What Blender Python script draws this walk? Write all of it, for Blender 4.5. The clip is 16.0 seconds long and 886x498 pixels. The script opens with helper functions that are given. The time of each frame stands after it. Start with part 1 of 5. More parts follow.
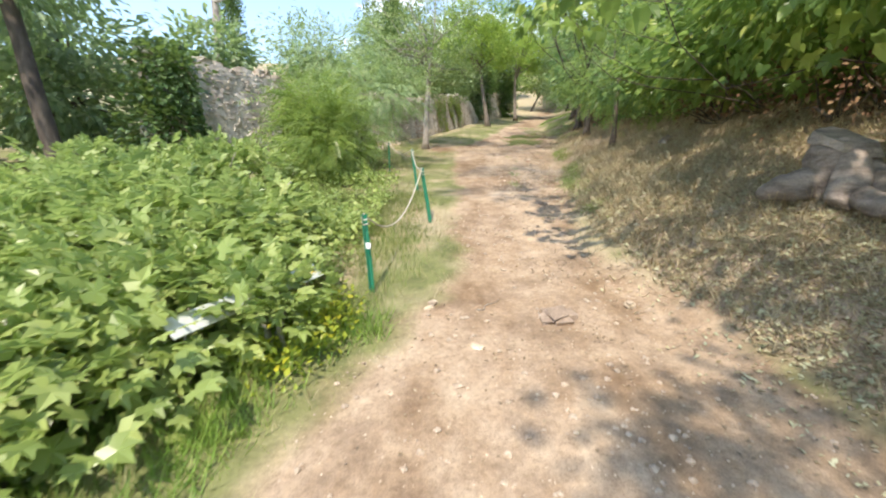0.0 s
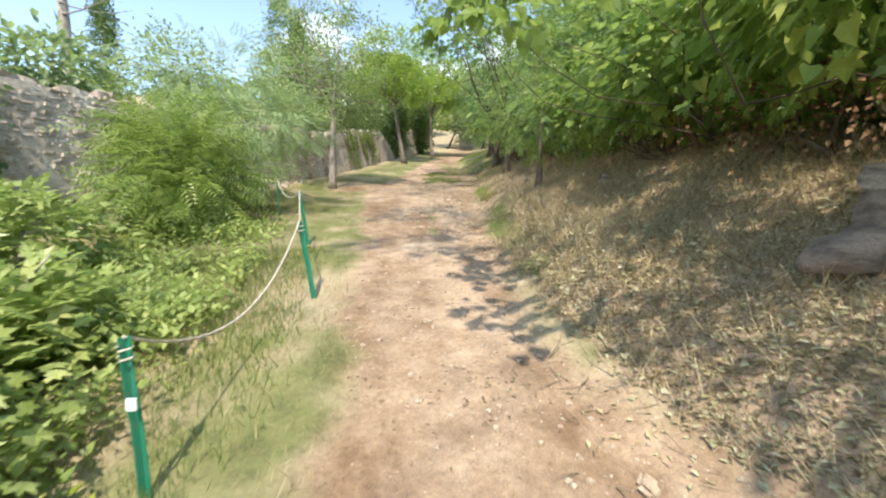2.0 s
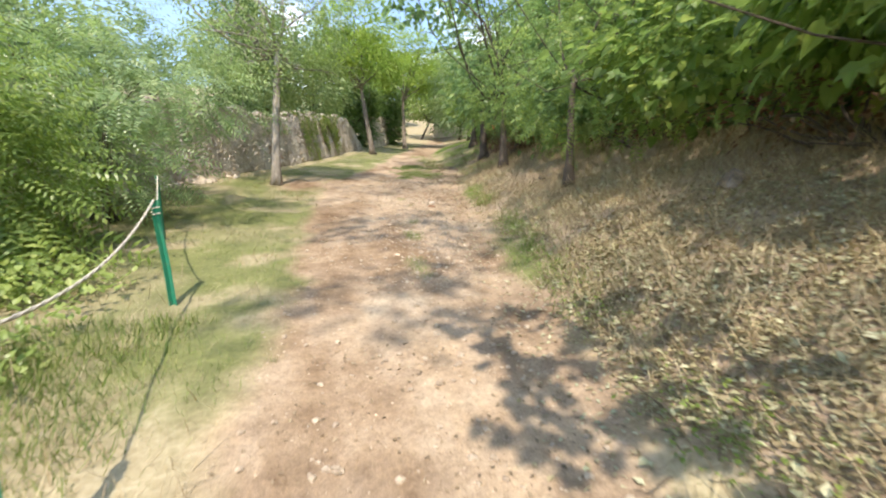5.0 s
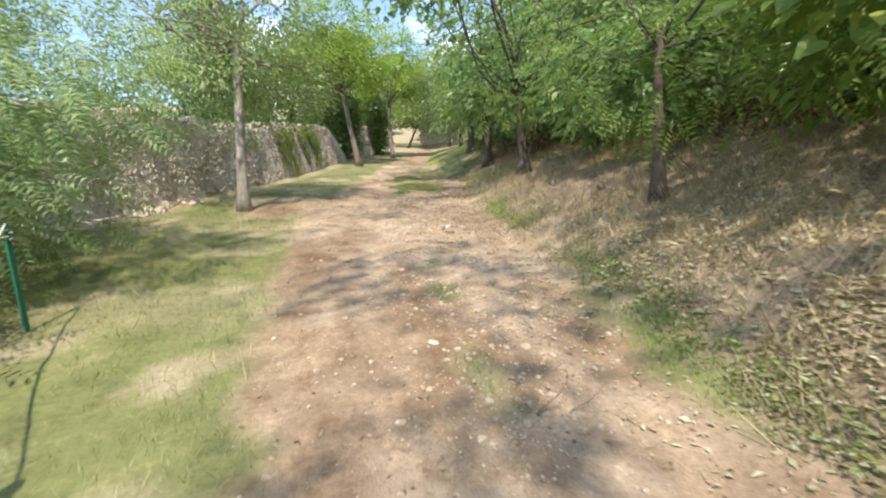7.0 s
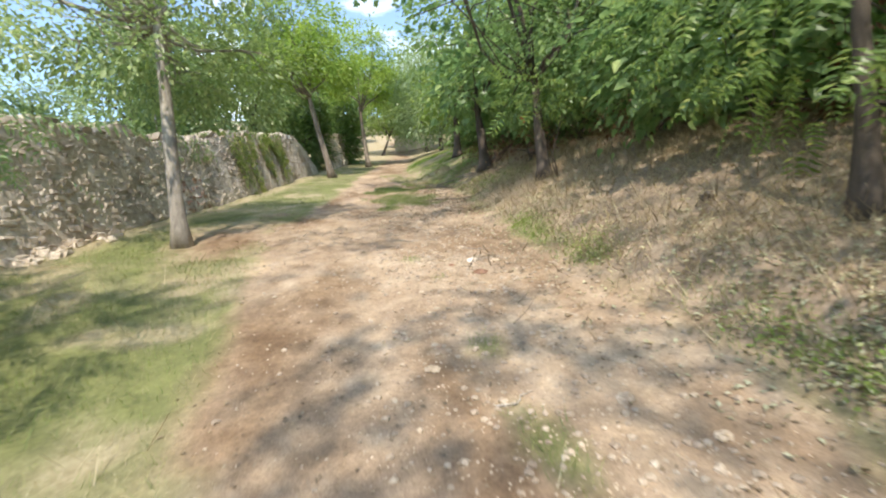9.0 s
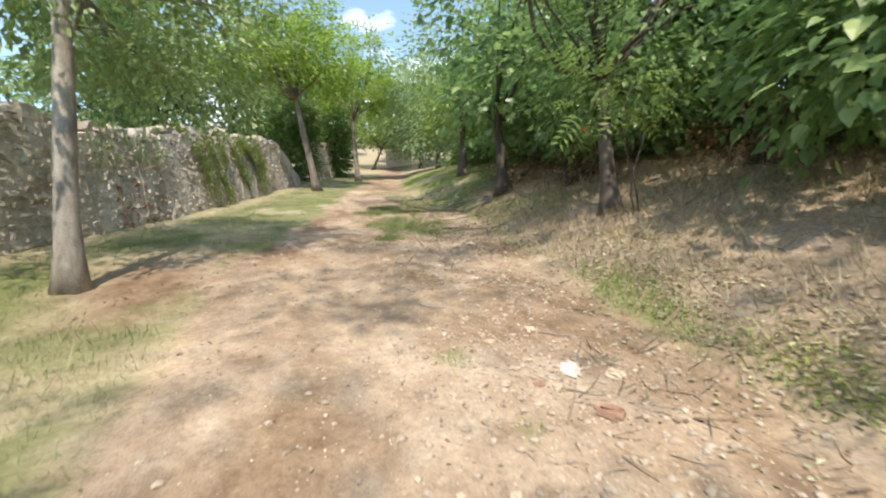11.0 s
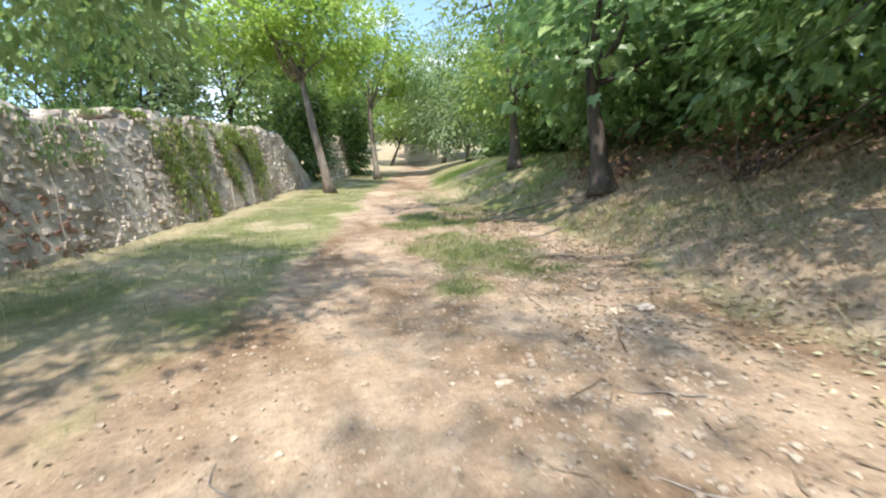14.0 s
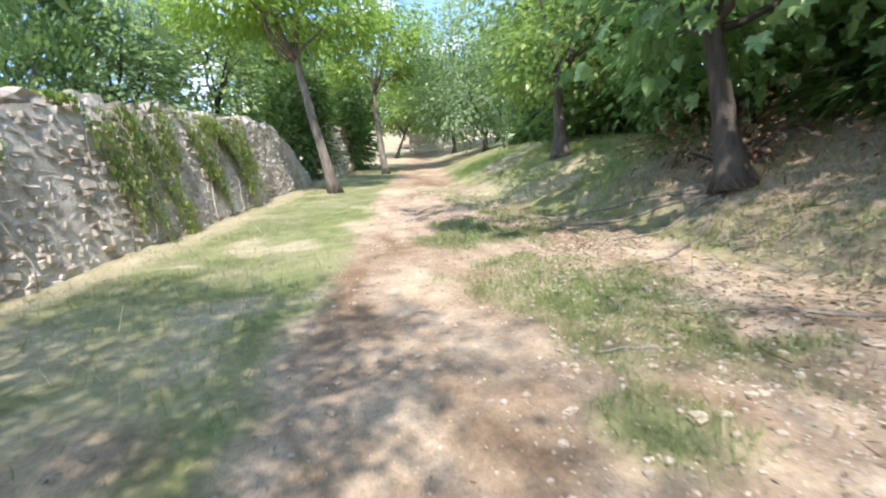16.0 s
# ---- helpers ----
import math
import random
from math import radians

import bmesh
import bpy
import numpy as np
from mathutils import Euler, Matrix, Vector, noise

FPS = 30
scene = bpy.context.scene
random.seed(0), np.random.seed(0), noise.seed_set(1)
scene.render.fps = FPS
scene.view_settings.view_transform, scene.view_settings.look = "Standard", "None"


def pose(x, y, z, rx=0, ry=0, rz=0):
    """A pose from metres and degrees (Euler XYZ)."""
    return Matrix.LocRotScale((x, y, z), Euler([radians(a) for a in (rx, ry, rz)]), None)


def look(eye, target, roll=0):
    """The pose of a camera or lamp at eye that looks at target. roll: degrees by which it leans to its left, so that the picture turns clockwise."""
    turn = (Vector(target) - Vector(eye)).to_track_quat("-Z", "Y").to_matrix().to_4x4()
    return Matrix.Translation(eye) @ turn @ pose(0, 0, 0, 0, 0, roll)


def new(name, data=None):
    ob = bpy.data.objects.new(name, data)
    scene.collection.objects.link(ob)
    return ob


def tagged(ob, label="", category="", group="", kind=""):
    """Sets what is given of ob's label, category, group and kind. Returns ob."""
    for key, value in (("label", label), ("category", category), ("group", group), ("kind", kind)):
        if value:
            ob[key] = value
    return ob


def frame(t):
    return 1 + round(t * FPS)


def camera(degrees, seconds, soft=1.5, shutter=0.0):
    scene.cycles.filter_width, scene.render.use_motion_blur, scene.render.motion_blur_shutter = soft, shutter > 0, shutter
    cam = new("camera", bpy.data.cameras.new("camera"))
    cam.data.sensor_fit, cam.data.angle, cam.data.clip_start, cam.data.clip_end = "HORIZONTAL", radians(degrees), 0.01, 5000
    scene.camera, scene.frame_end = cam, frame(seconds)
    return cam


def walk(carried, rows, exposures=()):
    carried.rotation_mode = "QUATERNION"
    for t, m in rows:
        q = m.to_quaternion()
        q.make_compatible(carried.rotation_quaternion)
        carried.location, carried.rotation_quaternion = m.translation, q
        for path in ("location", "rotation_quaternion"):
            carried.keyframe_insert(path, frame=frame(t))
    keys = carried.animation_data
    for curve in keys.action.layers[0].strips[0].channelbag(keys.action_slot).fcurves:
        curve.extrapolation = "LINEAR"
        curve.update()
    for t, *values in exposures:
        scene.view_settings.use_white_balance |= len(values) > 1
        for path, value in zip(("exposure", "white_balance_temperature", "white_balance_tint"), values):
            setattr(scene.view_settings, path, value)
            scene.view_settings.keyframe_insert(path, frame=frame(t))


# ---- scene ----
cam = camera(91.9, 16.0, soft=2.1, shutter=0.4)
METRES, EYE, TILT, LEAN, TURN = 19.5, 1.5, -10.0, -2.0, 0.0
ROWS = [
    (0.0, 0.0, 0.0, 0.0, 0.0, 0.0, 0.0),
    (0.5, 0.0049, 0.0237, 0.0071, -2.08, 1.33, 0.22),
    (1.0, 0.0138, 0.0511, 0.0147, -4.85, 2.98, 0.78),
    (1.5, 0.0171, 0.0749, 0.0206, -7.28, 3.99, 1.68),
    (2.0, 0.0202, 0.1021, 0.0286, -10.05, 4.44, 2.83),
    (2.5, 0.0258, 0.1277, 0.0354, -11.89, 4.38, 3.77),
    (3.0, 0.0282, 0.1581, 0.043, -13.37, 3.88, 4.32),
    (5.5, 0.043, 0.3138, 0.0836, -13.92, 3.36, 3.09),
    (6.0, 0.0434, 0.3461, 0.0922, -14.24, 3.9, 3.9),
    (6.5, 0.0466, 0.3747, 0.1038, -14.44, 4.12, 4.92),
    (7.0, 0.0441, 0.4062, 0.1134, -15.31, 4.2, 6.46),
    (7.5, 0.0475, 0.4339, 0.1194, -15.93, 4.19, 7.78),
    (8.0, 0.048, 0.4658, 0.1302, -16.74, 4.22, 8.97),
    (8.5, 0.0486, 0.4924, 0.1397, -17.8, 4.21, 9.71),
    (9.0, 0.0517, 0.5256, 0.15, -18.22, 4.58, 9.99),
    (11.5, 0.0674, 0.6788, 0.2004, -21.14, 6.69, 7.0),
    (12.0, 0.0694, 0.708, 0.2109, -20.96, 6.63, 6.99),
    (12.5, 0.0755, 0.7398, 0.2193, -19.79, 6.86, 7.51),
    (13.0, 0.0775, 0.7702, 0.2282, -19.66, 6.86, 8.04),
    (13.5, 0.0839, 0.7988, 0.2367, -19.6, 6.58, 8.39),
    (14.0, 0.087, 0.8307, 0.2476, -18.81, 6.17, 8.41),
    (14.5, 0.0877, 0.8594, 0.2582, -19.0, 5.67, 8.47),
    (15.0, 0.0914, 0.8908, 0.2687, -18.1, 5.1, 8.42),
    (15.5, 0.0892, 0.92, 0.2802, -18.69, 5.02, 8.96),
    (16.0, 0.0927, 0.9485, 0.2889, -18.36, 5.03, 10.33),
]
walk(cam, [(t, pose(0, 0, EYE, TILT, LEAN, TURN) @ pose(METRES * x, METRES * y, METRES * z, 90 + pitch, roll, yaw)) for t, x, y, z, yaw, pitch, roll in ROWS],
     exposures=[(0, 1.51, 7000, 14), (3, 1.50, 7150, 14), (5.5, 1.52, 7100, 14), (7, 1.45, 7000, 13), (9, 1.44, 6900, 12), (11.5, 1.40, 6900, 13), (12.5, 1.47, 6800, 13), (14.0, 1.66, 6500, 13), (16, 1.82, 6150, 14)])

# ---- world, sun, exposure ----
SUN_EL, SUN_DIR = 54.0, Vector((-0.33, -0.944, 0.0))
world = bpy.data.worlds.new("world")
world.use_nodes = True
scene.world = world
wn, wl = world.node_tree.nodes, world.node_tree.links
wn.clear()
sky = wn.new("ShaderNodeTexSky")
sky.sky_type, sky.sun_disc = "NISHITA", False
sky.sun_elevation, sky.sun_rotation = radians(SUN_EL), math.atan2(SUN_DIR.x, SUN_DIR.y)
sky.air_density, sky.dust_density, sky.ozone_density = 1.0, 0.3, 3.0
# broken summer clouds, a texture of the sky's own direction
coord = wn.new("ShaderNodeTexCoord")
cmap = wn.new("ShaderNodeMapping")
cmap.inputs["Scale"].default_value = (1.0, 1.0, 2.6)
cno = wn.new("ShaderNodeTexNoise")
cno.inputs["Scale"].default_value, cno.inputs["Detail"].default_value, cno.inputs["Roughness"].default_value = 2.3, 8.0, 0.55
cramp = wn.new("ShaderNodeValToRGB")
cramp.color_ramp.elements[0].position, cramp.color_ramp.elements[1].position = 0.55, 0.74
cmix = wn.new("ShaderNodeMixRGB")
cmix.inputs[2].default_value = (10.0, 10.4, 11.0, 1)
bg = wn.new("ShaderNodeBackground")
bg.inputs["Strength"].default_value = 0.15
wout = wn.new("ShaderNodeOutputWorld")
wl.new(coord.outputs["Generated"], cmap.inputs["Vector"])
wl.new(cmap.outputs["Vector"], cno.inputs["Vector"])
wl.new(cno.outputs["Fac"], cramp.inputs["Fac"])
wl.new(cramp.outputs["Color"], cmix.inputs[0])
wl.new(sky.outputs["Color"], cmix.inputs[1])
wl.new(cmix.outputs["Color"], bg.inputs["Color"])
wl.new(bg.outputs["Background"], wout.inputs["Surface"])

sun_data = bpy.data.lights.new("sun", "SUN")
sun_data.energy, sun_data.angle, sun_data.color = 2.4, radians(1.1), (1.0, 0.95, 0.86)
sun = new("sun", sun_data)
to_sun = Vector((SUN_DIR.x * math.cos(radians(SUN_EL)), SUN_DIR.y * math.cos(radians(SUN_EL)), math.sin(radians(SUN_EL))))
sun.matrix_world = look(to_sun * 60, (0, 0, 0))


# ---- materials ----
def material(name):
    m = bpy.data.materials.new(name)
    m.use_nodes = True
    n, l = m.node_tree.nodes, m.node_tree.links
    return m, n, l, n["Principled BSDF"], n["Material Output"]


def noise_node(n, l, scale, detail=5.0, rough=0.6, coords="Object"):
    tc = n.new("ShaderNodeTexCoord")
    no = n.new("ShaderNodeTexNoise")
    no.inputs["Scale"].default_value, no.inputs["Detail"].default_value, no.inputs["Roughness"].default_value = scale, detail, rough
    l.new(tc.outputs[coords], no.inputs["Vector"])
    return no


def ramp_node(n, stops):
    r = n.new("ShaderNodeValToRGB")
    e = r.color_ramp.elements
    e[0].position, e[0].color = stops[0][0], (*stops[0][1], 1)
    e[1].position, e[1].color = stops[-1][0], (*stops[-1][1], 1)
    for p, c in stops[1:-1]:
        x = e.new(p)
        x.color = (*c, 1)
    return r


def mix_node(n, l, fac, a, b, mode="MIX"):
    m = n.new("ShaderNodeMixRGB")
    m.blend_type = mode
    for i, v in enumerate((fac, a, b)):
        if isinstance(v, (int, float)):
            m.inputs[i].default_value = v
        elif isinstance(v, tuple):
            m.inputs[i].default_value = (*v, 1)
        else:
            l.new(v, m.inputs[i])
    return m.outputs["Color"]


def bump_node(n, l, height, strength, distance):
    b = n.new("ShaderNodeBump")
    b.inputs["Strength"].default_value, b.inputs["Distance"].default_value = strength, distance
    l.new(height, b.inputs["Height"])
    return b.outputs["Normal"]


def leaf_material(name, stops, glow=0.35, gloss=0.33, tint=(0.30, 0.44, 0.09)):
    """Thin leaves: a glossy face, light coming through, each leaf its own shade of green."""
    m, n, l, p, out = material(name)
    geo = n.new("ShaderNodeNewGeometry")
    r = ramp_node(n, stops)
    l.new(geo.outputs["Random Per Island"], r.inputs["Fac"])
    no = noise_node(n, l, 1.1, 3.0)
    shade = ramp_node(n, [(0.3, (0.72, 0.78, 0.75)), (0.7, (1.2, 1.15, 1.0))])
    l.new(no.outputs["Fac"], shade.inputs["Fac"])
    col = mix_node(n, l, 1.0, r.outputs["Color"], shade.outputs["Color"], "MULTIPLY")
    l.new(col, p.inputs["Base Color"])
    p.inputs["Roughness"].default_value = gloss
    p.inputs["Specular IOR Level"].default_value = 0.4
    tr = n.new("ShaderNodeBsdfTranslucent")
    l.new(mix_node(n, l, 0.6, col, tint), tr.inputs["Color"])
    ms = n.new("ShaderNodeMixShader")
    ms.inputs[0].default_value = glow
    l.new(p.outputs["BSDF"], ms.inputs[1])
    l.new(tr.outputs["BSDF"], ms.inputs[2])
    l.new(ms.outputs["Shader"], out.inputs["Surface"])
    return m


def rough_material(name, stops, scale, bump=0.5, distance=0.02, rough=0.9, stretch=None, grain=60.0, stains=False):
    """Bark, stone, clay: colour at two scales and a fine relief."""
    m, n, l, p, out = material(name)
    no = noise_node(n, l, scale, 6.0)
    if stretch:
        mp = n.new("ShaderNodeMapping")
        mp.inputs["Scale"].default_value = stretch
        l.new(no.inputs["Vector"].links[0].from_socket, mp.inputs["Vector"])
        l.new(mp.outputs["Vector"], no.inputs["Vector"])
    r = ramp_node(n, stops)
    l.new(no.outputs["Fac"], r.inputs["Fac"])
    fine = noise_node(n, l, grain, 4.0, 0.7)
    fr = ramp_node(n, [(0.3, (0.72, 0.72, 0.72)), (0.7, (1.18, 1.18, 1.18))])
    l.new(fine.outputs["Fac"], fr.inputs["Fac"])
    info = n.new("ShaderNodeObjectInfo")
    vr = ramp_node(n, [(0.0, (0.78, 0.76, 0.74)), (0.5, (1.0, 0.97, 0.92)), (1.0, (1.2, 1.18, 1.15))])
    l.new(info.outputs["Random"], vr.inputs["Fac"])
    geo = n.new("ShaderNodeNewGeometry")
    gr = ramp_node(n, [(0.0, (0.82, 0.80, 0.78)), (1.0, (1.15, 1.14, 1.1))])
    l.new(geo.outputs["Random Per Island"], gr.inputs["Fac"])
    c = mix_node(n, l, 1.0, r.outputs["Color"], fr.outputs["Color"], "MULTIPLY")
    c = mix_node(n, l, 1.0, c, vr.outputs["Color"], "MULTIPLY")
    c = mix_node(n, l, 1.0, c, gr.outputs["Color"], "MULTIPLY")
    if stains:
        at = n.new("ShaderNodeNewGeometry")
        mp2 = n.new("ShaderNodeMapping")
        mp2.inputs["Scale"].default_value = (1.6, 1.6, 1.1)
        sn = n.new("ShaderNodeTexNoise")
        sn.inputs["Scale"].default_value, sn.inputs["Detail"].default_value = 1.1, 7.0
        l.new(at.outputs["Position"], mp2.inputs["Vector"])
        l.new(mp2.outputs["Vector"], sn.inputs["Vector"])
        sr = ramp_node(n, [(0.34, (0.60, 0.56, 0.51)), (0.48, (0.93, 0.90, 0.86)), (0.68, (1.14, 1.14, 1.14))])
        l.new(sn.outputs["Fac"], sr.inputs["Fac"])
        c = mix_node(n, l, 1.0, c, sr.outputs["Color"], "MULTIPLY")
    l.new(c, p.inputs["Base Color"])
    p.inputs["Roughness"].default_value = rough
    h = mix_node(n, l, 0.35, no.outputs["Fac"], fine.outputs["Fac"])
    l.new(bump_node(n, l, h, bump, distance), p.inputs["Normal"])
    return m


M_FIG = leaf_material("fig_leaf", [(0, (0.20, 0.275, 0.085)), (0.45, (0.32, 0.41, 0.14)), (0.85, (0.44, 0.525, 0.20)), (1, (0.53, 0.58, 0.26))], 0.5, 0.33, (0.36, 0.48, 0.13))
M_MULBERRY = leaf_material("mulberry_leaf", [(0, (0.09, 0.155, 0.05)), (0.4, (0.175, 0.285, 0.080)), (0.75, (0.285, 0.41, 0.115)), (0.92, (0.41, 0.50, 0.14)), (1, (0.53, 0.56, 0.19))], 0.58, 0.33, (0.29, 0.41, 0.10))
M_DARK = leaf_material("hedge_leaf", [(0, (0.07, 0.125, 0.05)), (0.6, (0.145, 0.235, 0.085)), (1, (0.27, 0.38, 0.14))], 0.5, 0.33, (0.24, 0.36, 0.10))
M_GREY = leaf_material("plum_leaf", [(0, (0.17, 0.235, 0.115)), (0.6, (0.32, 0.40, 0.195)), (1, (0.51, 0.58, 0.32))], 0.5)
M_LIME = leaf_material("young_leaf", [(0, (0.154, 0.230, 0.067)), (0.5, (0.248, 0.345, 0.095)), (1, (0.364, 0.440, 0.134))], 0.5)
M_MAPLE = leaf_material("broad_blue_green_leaf", [(0, (0.11, 0.185, 0.085)), (0.45, (0.205, 0.325, 0.14)), (0.85, (0.33, 0.455, 0.205)), (1, (0.46, 0.56, 0.25))], 0.55, 0.33, (0.26, 0.42, 0.14))
M_ROBINIA = leaf_material("robinia_leaf", [(0, (0.20, 0.30, 0.06)), (0.5, (0.33, 0.45, 0.09)), (1, (0.46, 0.55, 0.13))], 0.6)
M_SUMAC = leaf_material("sumac_leaf", [(0, (0.22, 0.32, 0.17)), (0.6, (0.36, 0.48, 0.26)), (1, (0.50, 0.60, 0.33))], 0.5)
M_BLUE = leaf_material("distant_leaf", [(0, (0.18, 0.25, 0.165)), (0.6, (0.31, 0.395, 0.25)), (1, (0.43, 0.52, 0.34))], 0.5)
M_YELLOW = leaf_material("yellow_weed_leaf", [(0, (0.22, 0.31, 0.05)), (0.6, (0.36, 0.42, 0.05)), (1, (0.56, 0.52, 0.05))], 0.5)
M_GRASS = leaf_material("grass_blade", [(0, (0.07, 0.115, 0.028)), (0.5, (0.14, 0.20, 0.05)), (0.8, (0.24, 0.275, 0.085)), (1, (0.42, 0.38, 0.21))], 0.35, 0.6)
M_BRIGHT = leaf_material("bright_blade", [(0, (0.10, 0.20, 0.03)), (0.6, (0.19, 0.32, 0.06)), (1, (0.33, 0.42, 0.12))], 0.4, 0.6)
M_TUFT = leaf_material("tuft_blade", [(0, (0.065, 0.11, 0.03)), (0.6, (0.125, 0.185, 0.055)), (0.85, (0.24, 0.275, 0.10)), (1, (0.38, 0.34, 0.18))], 0.35, 0.6)
M_BRAMBLE = leaf_material("dry_bramble_leaf", [(0, (0.10, 0.045, 0.03)), (0.5, (0.19, 0.10, 0.06)), (1, (0.29, 0.19, 0.11))], 0.2, 0.75, (0.24, 0.11, 0.06))
M_CHAFF = leaf_material("brown_chaff", [(0, (0.13, 0.095, 0.065)), (0.6, (0.23, 0.17, 0.12)), (1, (0.36, 0.29, 0.21))], 0.05, 0.85, (0.3, 0.22, 0.12))
M_STRAW = leaf_material("dry_straw", [(0, (0.22, 0.155, 0.095)), (0.5, (0.38, 0.30, 0.195)), (1, (0.60, 0.52, 0.37))], 0.2, 0.7, (0.5, 0.38, 0.2))
M_LITTER = leaf_material("fallen_leaf", [(0, (0.27, 0.20, 0.13)), (0.3, (0.40, 0.34, 0.225)), (0.6, (0.43, 0.44, 0.30)), (1, (0.58, 0.55, 0.41))], 0.25, 0.8, (0.5, 0.44, 0.26))
M_OLIVE = leaf_material("crumpled_leaf", [(0, (0.16, 0.12, 0.08)), (0.4, (0.26, 0.22, 0.135)), (0.75, (0.34, 0.33, 0.205)), (1, (0.48, 0.44, 0.30))], 0.15, 0.8, (0.35, 0.3, 0.15))
M_CREEPER = leaf_material("creeper_leaf", [(0, (0.16, 0.23, 0.07)), (0.5, (0.32, 0.40, 0.12)), (0.85, (0.50, 0.52, 0.20)), (1, (0.50, 0.42, 0.22))], 0.45)
M_IVY = leaf_material("ivy_leaf", [(0, (0.050, 0.100, 0.047)), (0.6, (0.096, 0.164, 0.067)), (1, (0.162, 0.239, 0.101))], 0.35, 0.35)
M_BARK = rough_material("grey_bark", [(0.3, (0.17, 0.15, 0.13)), (0.55, (0.38, 0.355, 0.32)), (0.75, (0.54, 0.52, 0.48))], 5.0, 0.8, 0.02, stretch=(1.5, 1.5, 0.5))
M_BARK_DARK = rough_material("dark_bark", [(0.3, (0.045, 0.035, 0.03)), (0.6, (0.11, 0.09, 0.075)), (0.8, (0.19, 0.16, 0.135))], 6.0, 0.9, 0.02, stretch=(1.5, 1.5, 0.35))
M_BARK_BROWN = rough_material("brown_bark", [(0.3, (0.09, 0.075, 0.06)), (0.55, (0.20, 0.17, 0.14)), (0.75, (0.32, 0.28, 0.235))], 6.0, 0.9, 0.02, stretch=(1.5, 1.5, 0.4))
M_STONE = rough_material("limestone", [(0.25, (0.42, 0.37, 0.32)), (0.5, (0.57, 0.52, 0.465)), (0.7, (0.70, 0.66, 0.605)), (0.85, (0.53, 0.485, 0.45))], 4.5, 0.5, 0.018, grain=34.0, stains=True)
M_MORTAR = rough_material("earth_mortar", [(0.3, (0.36, 0.325, 0.285)), (0.7, (0.58, 0.54, 0.49))], 9.0, 0.8, 0.03, grain=40.0, stains=True)
M_PEBBLE = rough_material("path_stone", [(0.3, (0.34, 0.265, 0.195)), (0.6, (0.53, 0.45, 0.355)), (0.8, (0.68, 0.62, 0.53))], 9.0, 0.5, 0.01)
M_SLAB = rough_material("brown_slab", [(0.3, (0.19, 0.145, 0.115)), (0.7, (0.31, 0.245, 0.195))], 7.0, 0.6, 0.01)
M_BRICK = rough_material("brick_fragment", [(0.3, (0.25, 0.14, 0.10)), (0.7, (0.35, 0.225, 0.165))], 9.0, 0.5, 0.01)
M_ROCK = rough_material("weathered_stump_wood", [(0.3, (0.08, 0.065, 0.055)), (0.5, (0.22, 0.185, 0.16)), (0.72, (0.35, 0.30, 0.265))], 4.0, 1.0, 0.045, stretch=(0.6, 1.0, 3.0))
M_FARWALL = rough_material("pale_plaster", [(0.3, (0.50, 0.46, 0.42)), (0.7, (0.66, 0.62, 0.57))], 1.0, 0.2, 0.02)


def paint_material(name, colour, rough=0.45, metal=0.0, dirt=(0.2, 0.17, 0.12), amount=0.35):
    m, n, l, p, out = material(name)
    no = noise_node(n, l, 14.0, 6.0, 0.65)
    r = ramp_node(n, [(0.5, (0, 0, 0)), (0.72, (amount, amount, amount))])
    l.new(no.outputs["Fac"], r.inputs["Fac"])
    l.new(mix_node(n, l, r.outputs["Color"], colour, dirt), p.inputs["Base Color"])
    p.inputs["Roughness"].default_value, p.inputs["Metallic"].default_value = rough, metal
    l.new(bump_node(n, l, no.outputs["Fac"], 0.2, 0.005), p.inputs["Normal"])
    return m


M_GREEN_PAINT = paint_material("green_post_paint", (0.012, 0.17, 0.095))
M_ROPE = paint_material("rope_fibre", (0.50, 0.46, 0.38), 0.9)
M_WHITE = paint_material("white_plastic", (0.74, 0.75, 0.74), 0.4)
# white sign board, greyed: the leaf shade on it is put into the colour
M_BOARD = paint_material("shade_dimmed_board", (0.52, 0.55, 0.52), 0.5)
M_BLACK = paint_material("sign_ink", (0.03, 0.03, 0.035), 0.5)
M_GOLD = paint_material("yellow_ink", (0.62, 0.47, 0.05), 0.5)
M_ORANGE = paint_material("orange_paint_blaze", (0.75, 0.17, 0.08), 0.6)


# ---- geometry helpers ----
rng = np.random.default_rng(7)


def vnoise(x, y, scale, seed=0):
    """Smooth value noise in 0..1 on arrays."""
    x, y = np.asarray(x, float) / scale + seed * 17.31, np.asarray(y, float) / scale + seed * 9.7
    i, j = np.floor(x), np.floor(y)
    u, v = x - i, y - j
    u, v = u * u * (3 - 2 * u), v * v * (3 - 2 * v)
    def lattice(a, b):
        s = np.sin(a * 127.1 + b * 311.7 + seed * 74.7) * 43758.5453
        return s - np.floor(s)
    return (lattice(i, j) * (1 - u) + lattice(i + 1, j) * u) * (1 - v) + (lattice(i, j + 1) * (1 - u) + lattice(i + 1, j + 1) * u) * v


def fbm(x, y, scale, seed=0, octaves=4):
    total, amp, norm = 0, 1.0, 0.0
    for k in range(octaves):
        total = total + amp * vnoise(x, y, scale / 2 ** k, seed + k)
        norm += amp
        amp *= 0.5
    return total / norm


